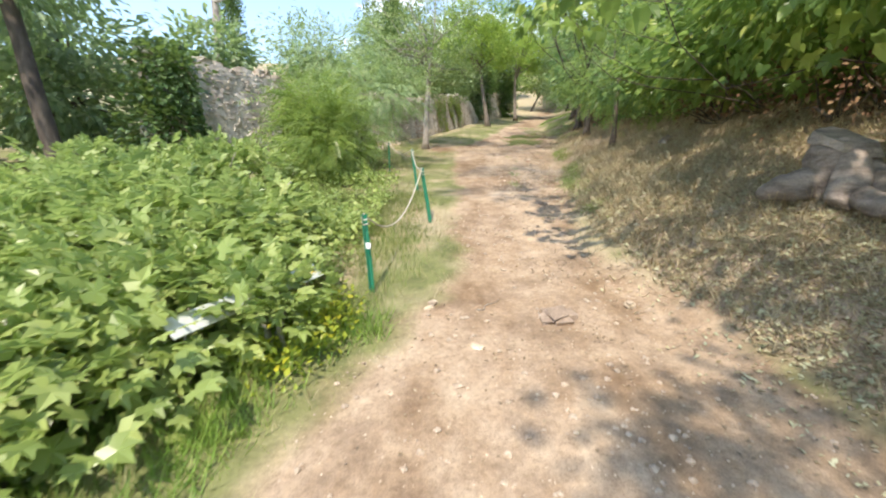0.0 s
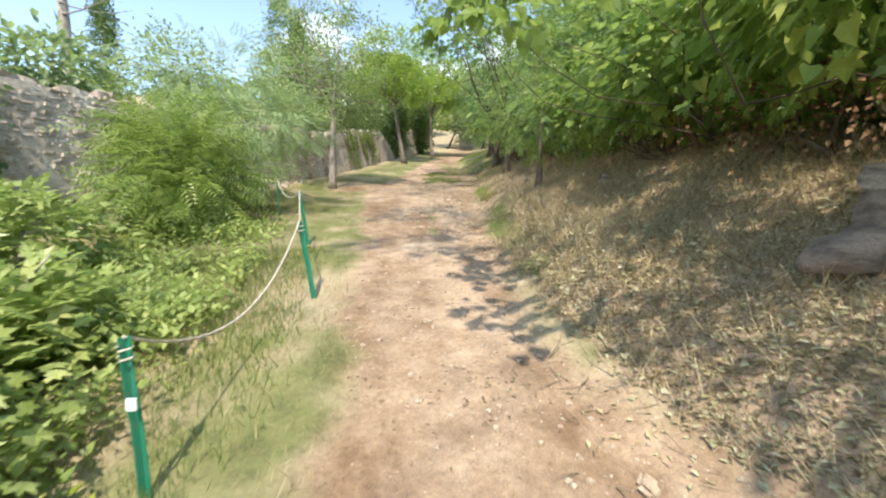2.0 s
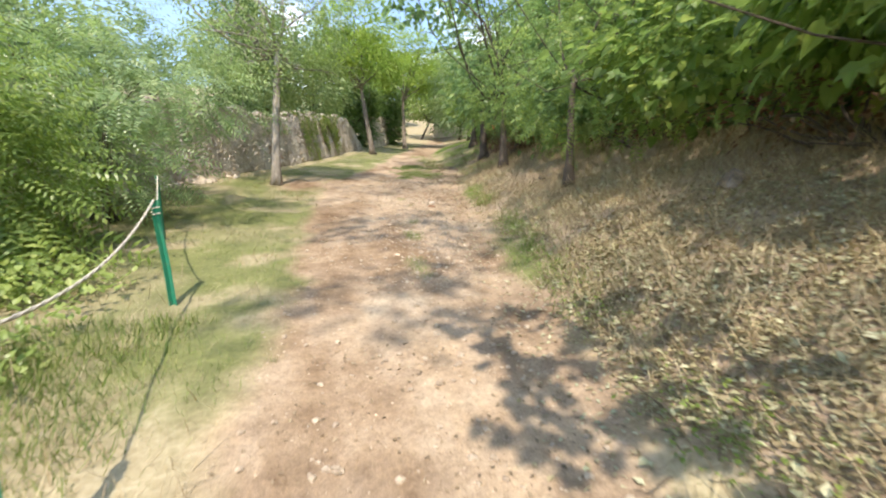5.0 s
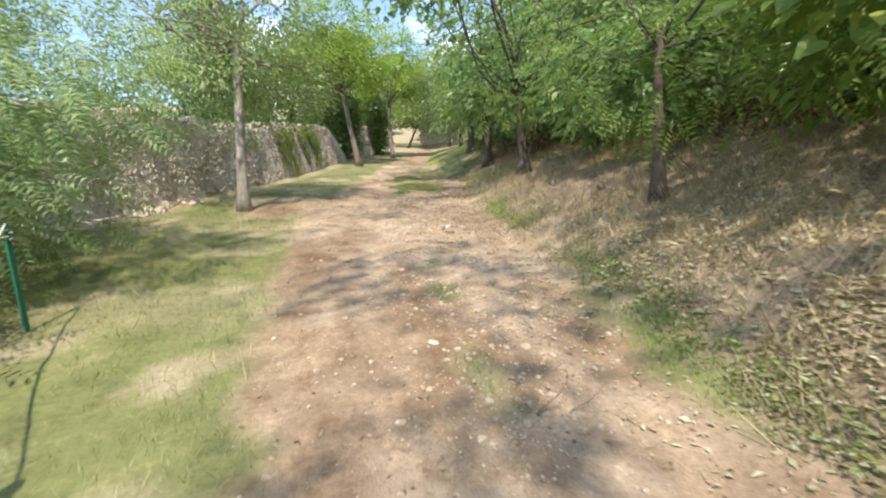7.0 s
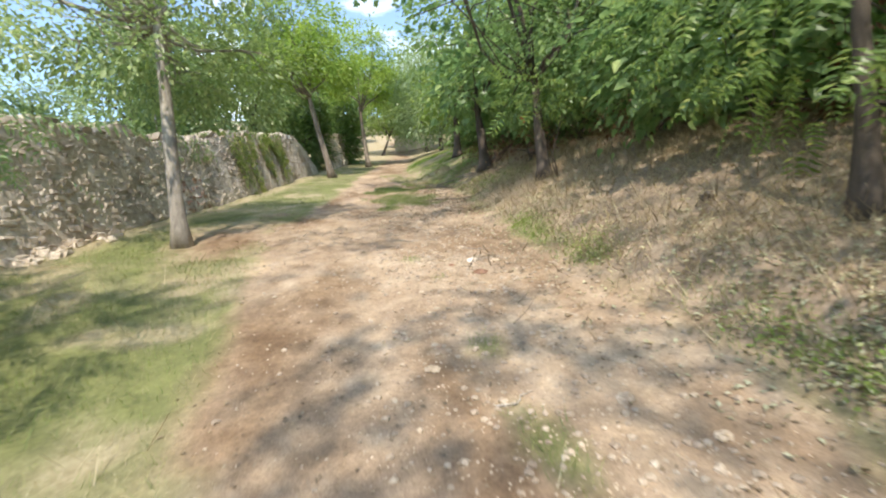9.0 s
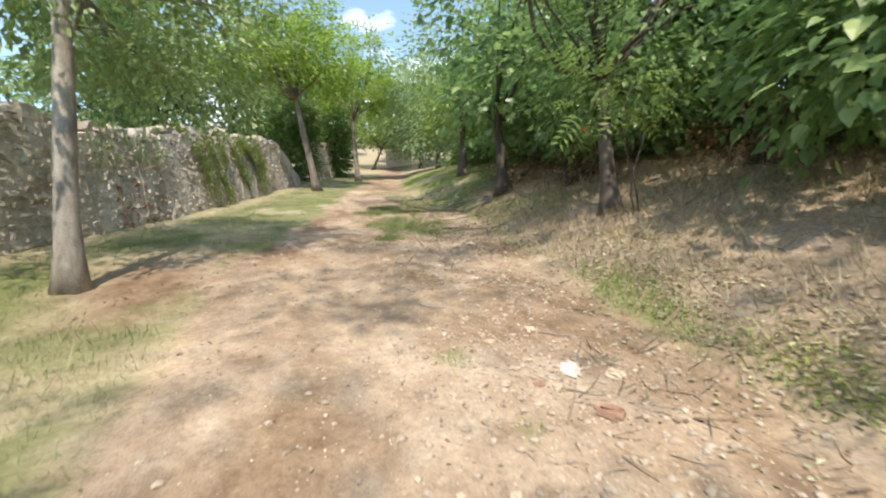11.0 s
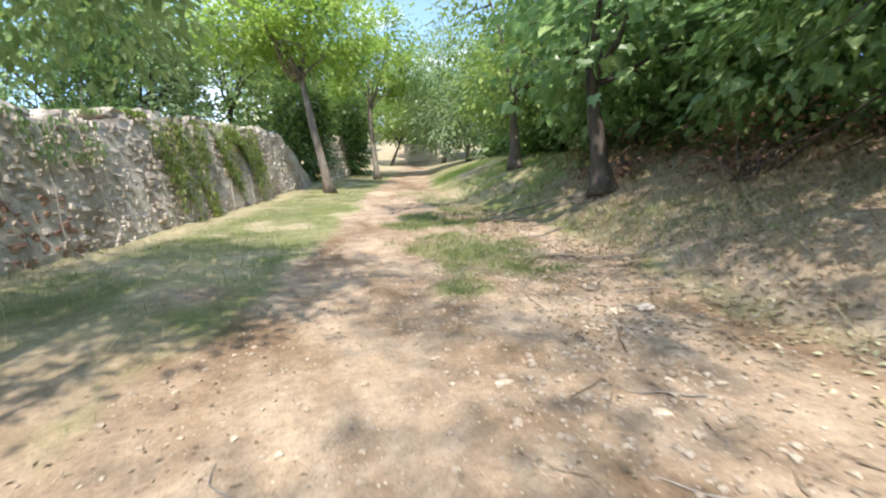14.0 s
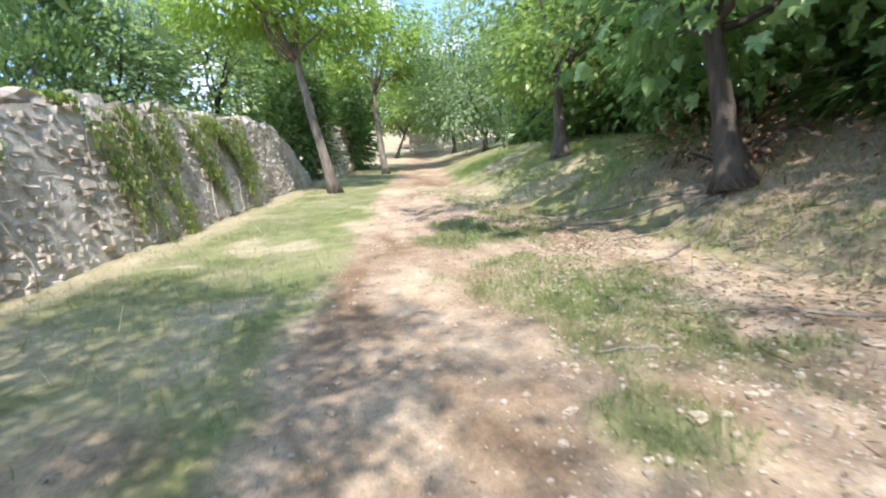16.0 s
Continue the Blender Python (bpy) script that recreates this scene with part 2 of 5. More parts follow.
ROAD_Y = (-60, 0, 1.8, 2.8, 3.4, 4.8, 8.3, 11, 15, 17.3, 18.8, 20.5, 24.5, 30.4, 34, 45, 60, 90, 140)
ROAD_L = (-1.3, -1.2, -0.95, -0.7, -0.2, 0.22, 0.2, 0.38, 0.4, 0.45, 0.3, 1.2, 2.3, 3.95, 5.2, 9, 13, 20, 32)
EDGE_Y = (-60, 0, 2.2, 4.7, 5.8, 7.7, 9.9, 12.5, 14.4, 17.5, 20.8, 23.5, 27, 30.7, 34, 45, 60, 90, 140)
EDGE_R = (2.8, 2.75, 2.45, 2.15, 2.1, 2.4, 2.88, 3.45, 3.75, 4.42, 5.35, 6.0, 6.1, 6.4, 7.4, 11, 15, 22.5, 35)
HEIGHT_Y = (-60, -10, 0, 4, 7.4, 10, 13, 18, 22, 25, 30, 34, 38, 45, 60, 90, 130, 300, 2000)
HEIGHT_Z = (-5, -1.9, -0.2, 0.32, 0.81, 1.2, 1.65, 2.5, 3.15, 3.65, 4.65, 5.45, 6.25, 7.6, 11.2, 19.5, 31, 62, 150)


def smooth_interp(y, ys, zs):
    return sum(w * np.interp(np.asarray(y) + d, ys, zs) for d, w in ((-1.2, 0.2), (-0.5, 0.2), (0, 0.2), (0.5, 0.2), (1.2, 0.2)))


def road_sides(y):
    return np.interp(y, ROAD_Y, ROAD_L), np.interp(y, EDGE_Y, EDGE_R)


def wall_x(y):
    """The foot of the stone wall, on the side of the track."""
    return -1.16 + 0.345 * (np.asarray(y) - 24.06)


def ground(x, y):
    """Height of the ground."""
    x, y = np.asarray(x, float), np.asarray(y, float)
    left, right = road_sides(y)
    mid = (left + right) / 2
    u = x - mid
    z = smooth_interp(y, HEIGHT_Y, HEIGHT_Z) + 0.05 * np.clip(u, -2, 2)
    steep = np.interp(y, (0, 10, 15, 25, 45), (0.56, 0.52, 0.44, 0.42, 0.2))
    over = np.clip(x - right + 0.25, 0, None)
    z = z + steep * np.minimum(over, 3.3) * np.clip(over / 0.8, 0.35, 1) + 0.1 * np.clip(over - 3.3, 0, 8)
    under = np.clip(left - 0.35 - x, 0, 9)
    z = z - np.interp(y, (0, 6, 10), (0.13, 0.06, 0.0)) * under
    close = np.exp(-((y - 14) / 40) ** 2)
    inside = np.clip(np.minimum(x - left, right - x) / 0.5, 0, 1)
    ruts = np.exp(-((u + 0.55) / 0.28) ** 2) + np.exp(-((u - 0.85) / 0.3) ** 2)
    z = z + close * (inside * (-0.035 * ruts + 0.03 * (fbm(x, y, 0.9, 3) - 0.5) + 0.02 * (fbm(x, y, 0.28, 4) - 0.5)) + (1 - inside) * (0.16 * (fbm(x, y, 1.3, 5) - 0.5) + 0.06 * (fbm(x, y, 0.3, 6) - 0.5)))
    return z


def gz(x, y):
    return float(ground(x, y))


def raw_mesh(name, verts, faces, mat, smooth=False):
    """A mesh from numpy arrays; all faces have the same number of corners."""
    verts, faces = np.asarray(verts, np.float32), np.asarray(faces, np.int32)
    k = faces.shape[1]
    me = bpy.data.meshes.new(name)
    me.vertices.add(len(verts))
    me.vertices.foreach_set("co", verts.ravel())
    me.loops.add(faces.size)
    me.loops.foreach_set("vertex_index", faces.ravel())
    me.polygons.add(len(faces))
    me.polygons.foreach_set("loop_start", np.arange(0, faces.size, k, dtype=np.int32))
    me.polygons.foreach_set("loop_total", np.full(len(faces), k, np.int32))
    me.polygons.foreach_set("use_smooth", np.full(len(faces), smooth))
    me.materials.append(mat)
    me.update(calc_edges=True)
    return me


def part_of(name, mesh, parent, label=""):
    ob = new(name, mesh)
    ob.parent = parent
    if label:
        ob["label"] = label
    return ob


def part(name, bm, mat, parent, label="", smooth=False):
    me = bpy.data.meshes.new(name)
    bm.to_mesh(me)
    bm.free()
    me.materials.append(mat)
    for p in me.polygons:
        p.use_smooth = smooth
    return part_of(name, me, parent, label)


def thing(name, label, category, at=(0, 0, 0), group="", kind=""):
    ob = new(name)
    ob.location = at
    ob.empty_display_size = 0.1
    return tagged(ob, label, category, group, kind)


def tube(points, radii, sides=8, lump=0.12, seed=0):
    """A closed, tapered, slightly knotted tube along points: vertices and quads."""
    r = np.random.default_rng(seed)
    pts, rad = np.asarray(points, float), np.asarray(radii, float)
    n = len(pts)
    tan = np.gradient(pts, axis=0)
    tan /= np.linalg.norm(tan, axis=1)[:, None] + 1e-9
    ref = np.array([1.0, 0, 0]) if abs(tan[0][0]) < 0.8 else np.array([0, 1.0, 0])
    a = np.cross(tan, ref)
    a /= np.linalg.norm(a, axis=1)[:, None] + 1e-9
    b = np.cross(tan, a)
    ang = np.arange(sides) * 2 * np.pi / sides
    wob = 1 + lump * (r.random((n, sides)) - 0.5) * 2
    ring = (np.cos(ang)[None, :, None] * a[:, None] + np.sin(ang)[None, :, None] * b[:, None]) * (rad[:, None] * wob)[:, :, None] + pts[:, None]
    v = ring.reshape(-1, 3)
    f = [(i * sides + j, i * sides + (j + 1) % sides, (i + 1) * sides + (j + 1) % sides, (i + 1) * sides + j) for i in range(n - 1) for j in range(sides)]
    v = np.vstack([v, pts[-1:], pts[:1]])
    top, bot = len(v) - 2, len(v) - 1
    f += [((n - 1) * sides + j, (n - 1) * sides + (j + 1) % sides, top, top) for j in range(sides)]
    f += [(bot, bot, (j + 1) % sides, j) for j in range(sides)]
    return v, np.array(f)


def join(pieces):
    """Several (vertices, faces) in one."""
    vs, fs, k = [], [], 0
    for v, f in pieces:
        vs.append(v)
        fs.append(np.asarray(f) + k)
        k += len(v)
    return np.vstack(vs), np.vstack(fs)


def quads_mesh(name, v, f, mat, smooth=True):
    """From quads, in which a doubled corner stands for a triangle."""
    me = bpy.data.meshes.new(name)
    me.from_pydata([tuple(p) for p in v], [], [tuple(dict.fromkeys(int(i) for i in q)) for q in f])
    me.materials.append(mat)
    for p in me.polygons:
        p.use_smooth = smooth
    return me


def curve_points(start, end, bend, count, seed):
    r = np.random.default_rng(seed)
    s, e = np.asarray(start, float), np.asarray(end, float)
    t = np.linspace(0, 1, count)[:, None]
    off = r.normal(0, bend, (3,)) * np.linalg.norm(e - s)
    return s + (e - s) * t + np.sin(t * np.pi) * off + np.sin(t * 2 * np.pi) * r.normal(0, bend * 0.5, (3,)) * np.linalg.norm(e - s)


# leaf outlines in the leaf's own plane: x across, y along, z up; unit length
OVAL = (np.array([(0, 0, 0), (-0.30, 0.35, 0.06), (0, 0.5, -0.02), (0.30, 0.35, 0.06), (0, 1, -0.12)]), np.array([(0, 2, 1), (0, 3, 2), (1, 2, 4), (2, 3, 4)]))
SMALL = (np.array([(0, 0, 0), (-0.27, 0.42, 0.07), (0.27, 0.42, 0.07), (0, 1, -0.08)]), np.array([(0, 3, 1), (0, 2, 3)]))
HEART = (np.array([(0, 0.08, 0), (-0.28, -0.02, 0.03), (-0.44, 0.25, 0.07), (-0.30, 0.62, 0.03), (0, 1.05, -0.16), (0.30, 0.62, 0.03), (0.44, 0.25, 0.07), (0.28, -0.02, 0.03), (0, 0.5, -0.03)]),
         np.array([(8, 0, 1), (8, 1, 2), (8, 2, 3), (8, 3, 4), (8, 4, 5), (8, 5, 6), (8, 6, 7), (8, 7, 0)]))
LOBED = (np.array([(0, 0.1, 0), (-0.26, -0.03, 0), (-0.52, 0.22, -0.05), (-0.34, 0.38, 0.05), (-0.46, 0.70, -0.03), (-0.20, 0.64, 0.04), (0, 1.0, -0.1), (0.20, 0.64, 0.04), (0.46, 0.70, -0.03), (0.34, 0.38, 0.05), (0.52, 0.22, -0.05), (0.26, -0.03, 0), (0, 0.4, -0.03)]),
         np.array([(12, (i + 1) % 12, i) for i in range(12)]))
BLADE = (np.array([(-0.026, 0, 0), (0.026, 0, 0), (0.017, 0.55, 0.06), (-0.017, 0.55, 0.06), (0, 1, 0.3)]), np.array([(0, 1, 2), (0, 2, 3), (3, 2, 4)]))


STALK = (np.array([(-0.013, 0, 0), (0.013, 0, 0), (0.006, 1, 0.25), (-0.006, 1, 0.25)]), np.array([(0, 1, 2), (0, 2, 3)]))


def frond_shape(pairs=6):
    v, f = [], []
    for i in range(pairs):
        y = 0.18 + 0.75 * i / (pairs - 1)
        w = 0.30 * (1 - 0.55 * abs(i / (pairs - 1) - 0.35))
        for s in (-1, 1):
            k = len(v)
            v += [(0, y, 0.02 - 0.15 * y * y), (s * w * 0.5, y + 0.01, 0.03 - 0.15 * y * y), (s * w * 0.55, y + 0.085, 0.01 - 0.15 * y * y), (s * w, y + 0.10, -0.05 - 0.15 * y * y)]
            f += [(k, k + 1, k + 2), (k + 1, k + 3, k + 2)]
    return np.array(v), np.array(f)


FROND = frond_shape()


def scatter(shape, places, along, up, size):
    """Leaves of one outline at many places: vertices and triangles."""
    tv, tf = shape
    n = len(places)
    along = along / (np.linalg.norm(along, axis=1)[:, None] + 1e-9)
    side = np.cross(along, up)
    side /= np.linalg.norm(side, axis=1)[:, None] + 1e-9
    top = np.cross(side, along)
    s = np.broadcast_to(np.asarray(size, float), (n,))[:, None, None]
    v = places[:, None] + s * (tv[None, :, 0:1] * side[:, None] + tv[None, :, 1:2] * along[:, None] + tv[None, :, 2:3] * top[:, None])
    f = tf[None] + (np.arange(n) * len(tv))[:, None, None]
    return v.reshape(-1, 3), f.reshape(-1, 3)


def clump_leaves(r, centre, radii, clumps, per, shape, size, spread=0.42, hollow=0.55, droop=0.45, low=-0.75):
    """Leaves in many small sprays set about an ellipsoid, with an uneven outline and gaps."""
    d = r.normal(size=(clumps, 3))
    d /= np.linalg.norm(d, axis=1)[:, None]
    d = d[d[:, 2] > low]
    rad = (hollow + (1 - hollow) * r.random(len(d)) ** 0.6) * (0.86 + 0.28 * r.random(len(d)))
    cc = np.asarray(centre) + d * rad[:, None] * np.asarray(radii)
    k = np.maximum(1, r.poisson(per, len(cc)))
    idx = np.repeat(np.arange(len(cc)), k)
    off = r.normal(size=(len(idx), 3)) * spread * np.array((1, 1, 0.7))
    p = cc[idx] + off
    out = d[idx] + off / (spread + 1e-6) * 0.45 + r.normal(size=p.shape) * 0.35
    along = out.copy()
    along[:, 2] -= droop
    up = np.array((0, 0, 1.0)) + 0.75 * d[idx] + r.normal(size=p.shape) * 0.35
    return scatter(shape, p, along, up, size * r.uniform(0.6, 1.25, len(p)))


def crown_mesh(name, seed, blobs, shape, size, mat):
    """blobs: centre, radii, number of sprays, leaves in a spray."""
    r = np.random.default_rng(seed)
    shapes = shape if isinstance(shape, list) else [shape]
    v, f = join([clump_leaves(r, c, q, max(3, n // len(shapes)), per, sh, size, *rest) for c, q, n, per, *rest in blobs for sh in shapes])
    return raw_mesh(name, v, f, mat)


def limb_tubes(seed, top, blobs, radius):
    """Limbs from the trunk into the crown, each forking twice."""
    r = np.random.default_rng(seed)
    made = []
    for c, q, *_ in blobs:
        c, q = np.asarray(c, float), np.asarray(q, float)
        far = math.hypot(c[0], c[1]) > 2.4
        for k in range(1 if far else 3):
            d = r.normal(size=3)
            d[2] = abs(d[2]) * 0.8
            d /= np.linalg.norm(d)
            end = c + d * q * 0.75
            path = curve_points(top, end, 0.08, 7, int(r.integers(1e6)))
            limb = [tube(path, np.linspace(radius * (0.4 if far else 1), radius * 0.12, 7), 6, 0.1, int(r.integers(1e6)))]
            for _ in range(2):
                m = path[int(r.integers(2, 5))]
                e2 = m + r.normal(size=3) * q * 0.45
                limb.append(tube(curve_points(m, e2, 0.1, 5, int(r.integers(1e6))), np.linspace(radius * 0.4, radius * 0.08, 5), 5, 0.1, int(r.integers(1e6))))
            made.append(join(limb))
    return made


def tree(name, label, at, height, radius, blobs, shape, size, leaf, bark, seed, lean=(0, 0), category="tree", flare=1.5, group="", limbs=True):
    """A tree: trunk, branches and crown; blobs are relative to its foot."""
    x, y = at
    z = gz(x, y) - 0.05
    t = thing(name, label, category, (x, y, z), group)
    n = 10
    s = np.linspace(0, 1, n)
    r = np.random.default_rng(seed)
    pts = np.stack([lean[0] * s + np.cumsum(r.normal(0, 0.02, n)) * height * 0.12, lean[1] * s + np.cumsum(r.normal(0, 0.02, n)) * height * 0.12, s * height], 1)
    pts[0] = 0
    rad = radius * (1 - 0.45 * s) + radius * (flare - 1) * np.exp(-s * height / 0.22)
    v, f = tube(pts, rad, 12, 0.09, seed)
    trunk = part_of("trunk", quads_mesh("trunk", v, f, bark), t)
    if limbs:
        for v, f in limb_tubes(seed + 1, pts[-2], blobs, radius * 0.36):
            part_of("limb", quads_mesh("limb", v, f, bark), trunk)
    part_of("crown", crown_mesh("crown", seed + 2, blobs, shape, size, leaf), t)
    return t


def shrub(name, label, at, blobs, shape, size, leaf, seed, stems=7, group="", category="shrub", stem_mat=None, thick=0.03):
    """A bush: thin stems from one foot and its leaves."""
    x, y = at
    z = gz(x, y) - 0.03
    t = thing(name, label, category, (x, y, z), group)
    r = np.random.default_rng(seed)
    for k in range(stems):
        c, q = blobs[k % len(blobs)][:2]
        end = np.asarray(c) + r.normal(size=3) * np.asarray(q) * 0.4
        foot = (r.normal() * 0.12, r.normal() * 0.12, 0)
        v, f = tube(curve_points(foot, end, 0.09, 7, int(r.integers(1e6))), np.linspace(thick, thick * 0.2, 7), 6, 0.1, k)
        part_of("stem", quads_mesh("stem", v, f, stem_mat or M_BARK_DARK), t)
    part_of("foliage", crown_mesh("foliage", seed + 2, blobs, shape, size, leaf), t)
    return t


# ---- the ground: one sheet to the horizon ----
def axis(lo, hi, step, far):
    mid = list(np.arange(lo, hi + 1e-6, step))
    out, s, a = [], step, hi
    while a < far:
        s *= 1.22
        a += s
        out.append(a)
    neg, s, a = [], step, lo
    while a > -far:
        s *= 1.22
        a -= s
        neg.append(a)
    return np.array(neg[::-1] + mid + out)


gx, gy = axis(-5.0, 9.0, 0.09, 1500), axis(0.4, 34.0, 0.10, 1500)
GX, GYY = np.meshgrid(gx, gy)
GZZ = ground(GX, GYY)
nx, ny = len(gx), len(gy)
ii = np.arange(nx * ny).reshape(ny, nx)
faces = np.stack([ii[:-1, :-1], ii[:-1, 1:], ii[1:, 1:], ii[1:, :-1]], -1).reshape(-1, 4)


def cover(x, y):
    """How much bare earth, grass and leaf litter lies at a place, each 0 to 1."""
    left, right = road_sides(y)
    wob = 0.55 * (fbm(x, y, 1.1, 11) - 0.5) + 0.35 * (fbm(x, y, 0.3, 12) - 0.5)
    d = np.minimum(x - left, right - x) + wob
    dirt = np.clip(d / 0.28 + 0.5, 0, 1)
    mid = (left + right) / 2
    tuft = np.zeros_like(x)
    for tx, ty, rx, ry in ((4.35, 25.1, 0.62, 1.0), (4.0, 22.1, 0.72, 1.2), (3.2, 20.6, 0.26, 0.28), (4.35, 20.85, 0.2, 0.12), (2.15, 13.3, 0.16, 0.16), (2.0, 12.2, 0.13, 0.3), (1.75, 10.6, 0.13, 0.4), (2.33, 15.8, 0.15, 0.2), (2.4, 14.95, 0.07, 0.08), (-0.15, 16.9, 0.4, 0.6), (5.6, 27.5, 0.5, 3.0)):
        tuft = np.maximum(tuft, np.clip(1.35 - np.hypot((x - tx) / rx, (y - ty) / ry) + 1.6 * (fbm(x, y, 0.35, 14) - 0.5), 0, 1))
    bare = np.clip(1.5 - np.hypot((x + 0.1) / 0.75, (y - 18.9) / 1.7) + wob, 0, 1)
    bare = np.maximum(bare, np.clip(1.2 - np.hypot((x - 0.75) / 0.4, (y - 21.4) / 0.4) + 1.5 * wob, 0, 1))
    dirt = np.maximum(dirt, bare) * (1 - 0.85 * tuft)
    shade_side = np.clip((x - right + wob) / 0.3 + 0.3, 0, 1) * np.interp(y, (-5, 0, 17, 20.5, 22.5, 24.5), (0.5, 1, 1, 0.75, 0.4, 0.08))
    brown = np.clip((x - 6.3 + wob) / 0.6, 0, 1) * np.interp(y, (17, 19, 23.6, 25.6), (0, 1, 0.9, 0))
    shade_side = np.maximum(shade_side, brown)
    dry = np.clip((fbm(x, y, 1.3, 13) - np.interp(y, (3, 8, 11), (0.33, 0.42, 0.47))) * 6, 0, 1) * np.interp(y, (3.4, 4.6, 9, 12), (0.05, 1, 0.85, 0.3))
    dry = np.maximum(dry, np.clip((y - 41) / 5, 0, 1))
    dry = np.maximum(dry, 0.9 * np.exp(-((x - wall_x(y) - 0.3) / 0.4) ** 2) * (y > 14))
    dry = np.maximum(dry, np.clip((fbm(x, y, 0.6, 33) - 0.5) * 4, 0, 0.8) * (y > 9))
    return dirt, np.clip(1 - dirt, 0, 1) * (1 - shade_side), np.clip(1 - dirt, 0, 1) * shade_side, np.maximum(tuft, 0), dry


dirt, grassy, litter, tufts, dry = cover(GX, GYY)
m, n, l, p, out = material("ground_earth")
att = n.new("ShaderNodeVertexColor")
att.layer_name = "cover"
sep = n.new("ShaderNodeSeparateColor")
l.new(att.outputs["Color"], sep.inputs["Color"])
big, mid_n, fine, grit = noise_node(n, l, 0.55, 4.0), noise_node(n, l, 3.2, 6.0), noise_node(n, l, 22.0, 6.0, 0.7), noise_node(n, l, 90.0, 3.0, 0.7)
earth = ramp_node(n, [(0.34, (0.205, 0.148, 0.102)), (0.5, (0.335, 0.252, 0.175)), (0.66, (0.475, 0.38, 0.275))])
l.new(mix_node(n, l, 0.5, big.outputs["Fac"], mid_n.outputs["Fac"]), earth.inputs["Fac"])
speck = ramp_node(n, [(0.32, (0.58, 0.55, 0.52)), (0.5, (1, 1, 1)), (0.66, (1.38, 1.35, 1.3))])
l.new(mix_node(n, l, 0.5, fine.outputs["Fac"], grit.outputs["Fac"]), speck.inputs["Fac"])
streak_map = n.new("ShaderNodeMapping")
streak_map.inputs["Scale"].default_value = (1.0, 0.4, 1.0)
streak_map.inputs["Rotation"].default_value = (0, 0, 0.1)
streak = noise_node(n, l, 1.15, 7.0, 0.65)
l.new(streak.inputs["Vector"].links[0].from_socket, streak_map.inputs["Vector"])
l.new(streak_map.outputs["Vector"], streak.inputs["Vector"])
humus = ramp_node(n, [(0.36, (0.60, 0.53, 0.46)), (0.47, (0.86, 0.82, 0.78)), (0.56, (1.0, 1.0, 1.0)), (0.70, (1.14, 1.1, 1.02))])
l.new(streak.outputs["Fac"], humus.inputs["Fac"])
earth_d = mix_node(n, l, 1.0, earth.outputs["Color"], humus.outputs["Color"], "MULTIPLY")
earth_c = mix_node(n, l, 1.0, earth_d, speck.outputs["Color"], "MULTIPLY")
turf = ramp_node(n, [(0.36, (0.07, 0.085, 0.035)), (0.48, (0.145, 0.155, 0.062)), (0.56, (0.19, 0.20, 0.078)), (0.66, (0.31, 0.28, 0.145))])
l.new(mix_node(n, l, 0.35, mix_node(n, l, 0.5, streak.outputs["Fac"], mid_n.outputs["Fac"]), fine.outputs["Fac"]), turf.inputs["Fac"])
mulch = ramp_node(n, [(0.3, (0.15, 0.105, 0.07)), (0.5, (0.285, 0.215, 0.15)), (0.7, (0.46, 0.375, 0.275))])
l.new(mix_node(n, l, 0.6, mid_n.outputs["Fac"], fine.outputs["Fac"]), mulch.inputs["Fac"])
hay = ramp_node(n, [(0.3, (0.23, 0.185, 0.105)), (0.5, (0.36, 0.30, 0.19)), (0.7, (0.50, 0.43, 0.30))])
l.new(mix_node(n, l, 0.6, mid_n.outputs["Fac"], fine.outputs["Fac"]), hay.inputs["Fac"])
green = mix_node(n, l, att.outputs["Alpha"], turf.outputs["Color"], hay.outputs["Color"])
c = mix_node(n, l, sep.outputs["Green"], earth_c, green)
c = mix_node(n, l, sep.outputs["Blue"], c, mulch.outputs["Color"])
l.new(c, p.inputs["Base Color"])
p.inputs["Roughness"].default_value = 0.95
p.inputs["Specular IOR Level"].default_value = 0.15
hgt = mix_node(n, l, 0.5, mid_n.outputs["Fac"], mix_node(n, l, 0.5, fine.outputs["Fac"], grit.outputs["Fac"]))
l.new(bump_node(n, l, hgt, 0.7, 0.035), p.inputs["Normal"])
M_GROUND = m
gmesh = raw_mesh("ground", np.stack([GX, GYY, GZZ], -1).reshape(-1, 3), faces, M_GROUND, True)
layer = gmesh.color_attributes.new("cover", "FLOAT_COLOR", "POINT")
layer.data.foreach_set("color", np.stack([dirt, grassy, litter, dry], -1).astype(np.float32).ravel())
tagged(new("ground", gmesh), "sandy dirt track between grass verge and leaf-littered bank", "ground", kind="structure")


# ---- the stone wall along the track ----
WALL_FROM, WALL_TO = 10.2, 35.2
wall = thing("wall_left", "old rubble limestone wall with a leaning weathered face", "wall", kind="structure")


def wall_foot(y):
    return ground(wall_x(y), y) - 0.12


def wall_top(y):
    """Ragged top, low where it has fallen, sloping away at its far end."""
    h = np.interp(y, (9.6, 12, 15, 17.5, 19.0, 21, 24, 27, 30, 33.0, 34.2, 35.2), (2.8, 2.65, 2.3, 2.0, 2.15, 1.98, 1.92, 2.1, 2.05, 1.9, 1.3, 0.25))
    return ground(wall_x(y), y) + h + 0.22 * (vnoise(y, 0 * y, 0.7, 21) - 0.5)


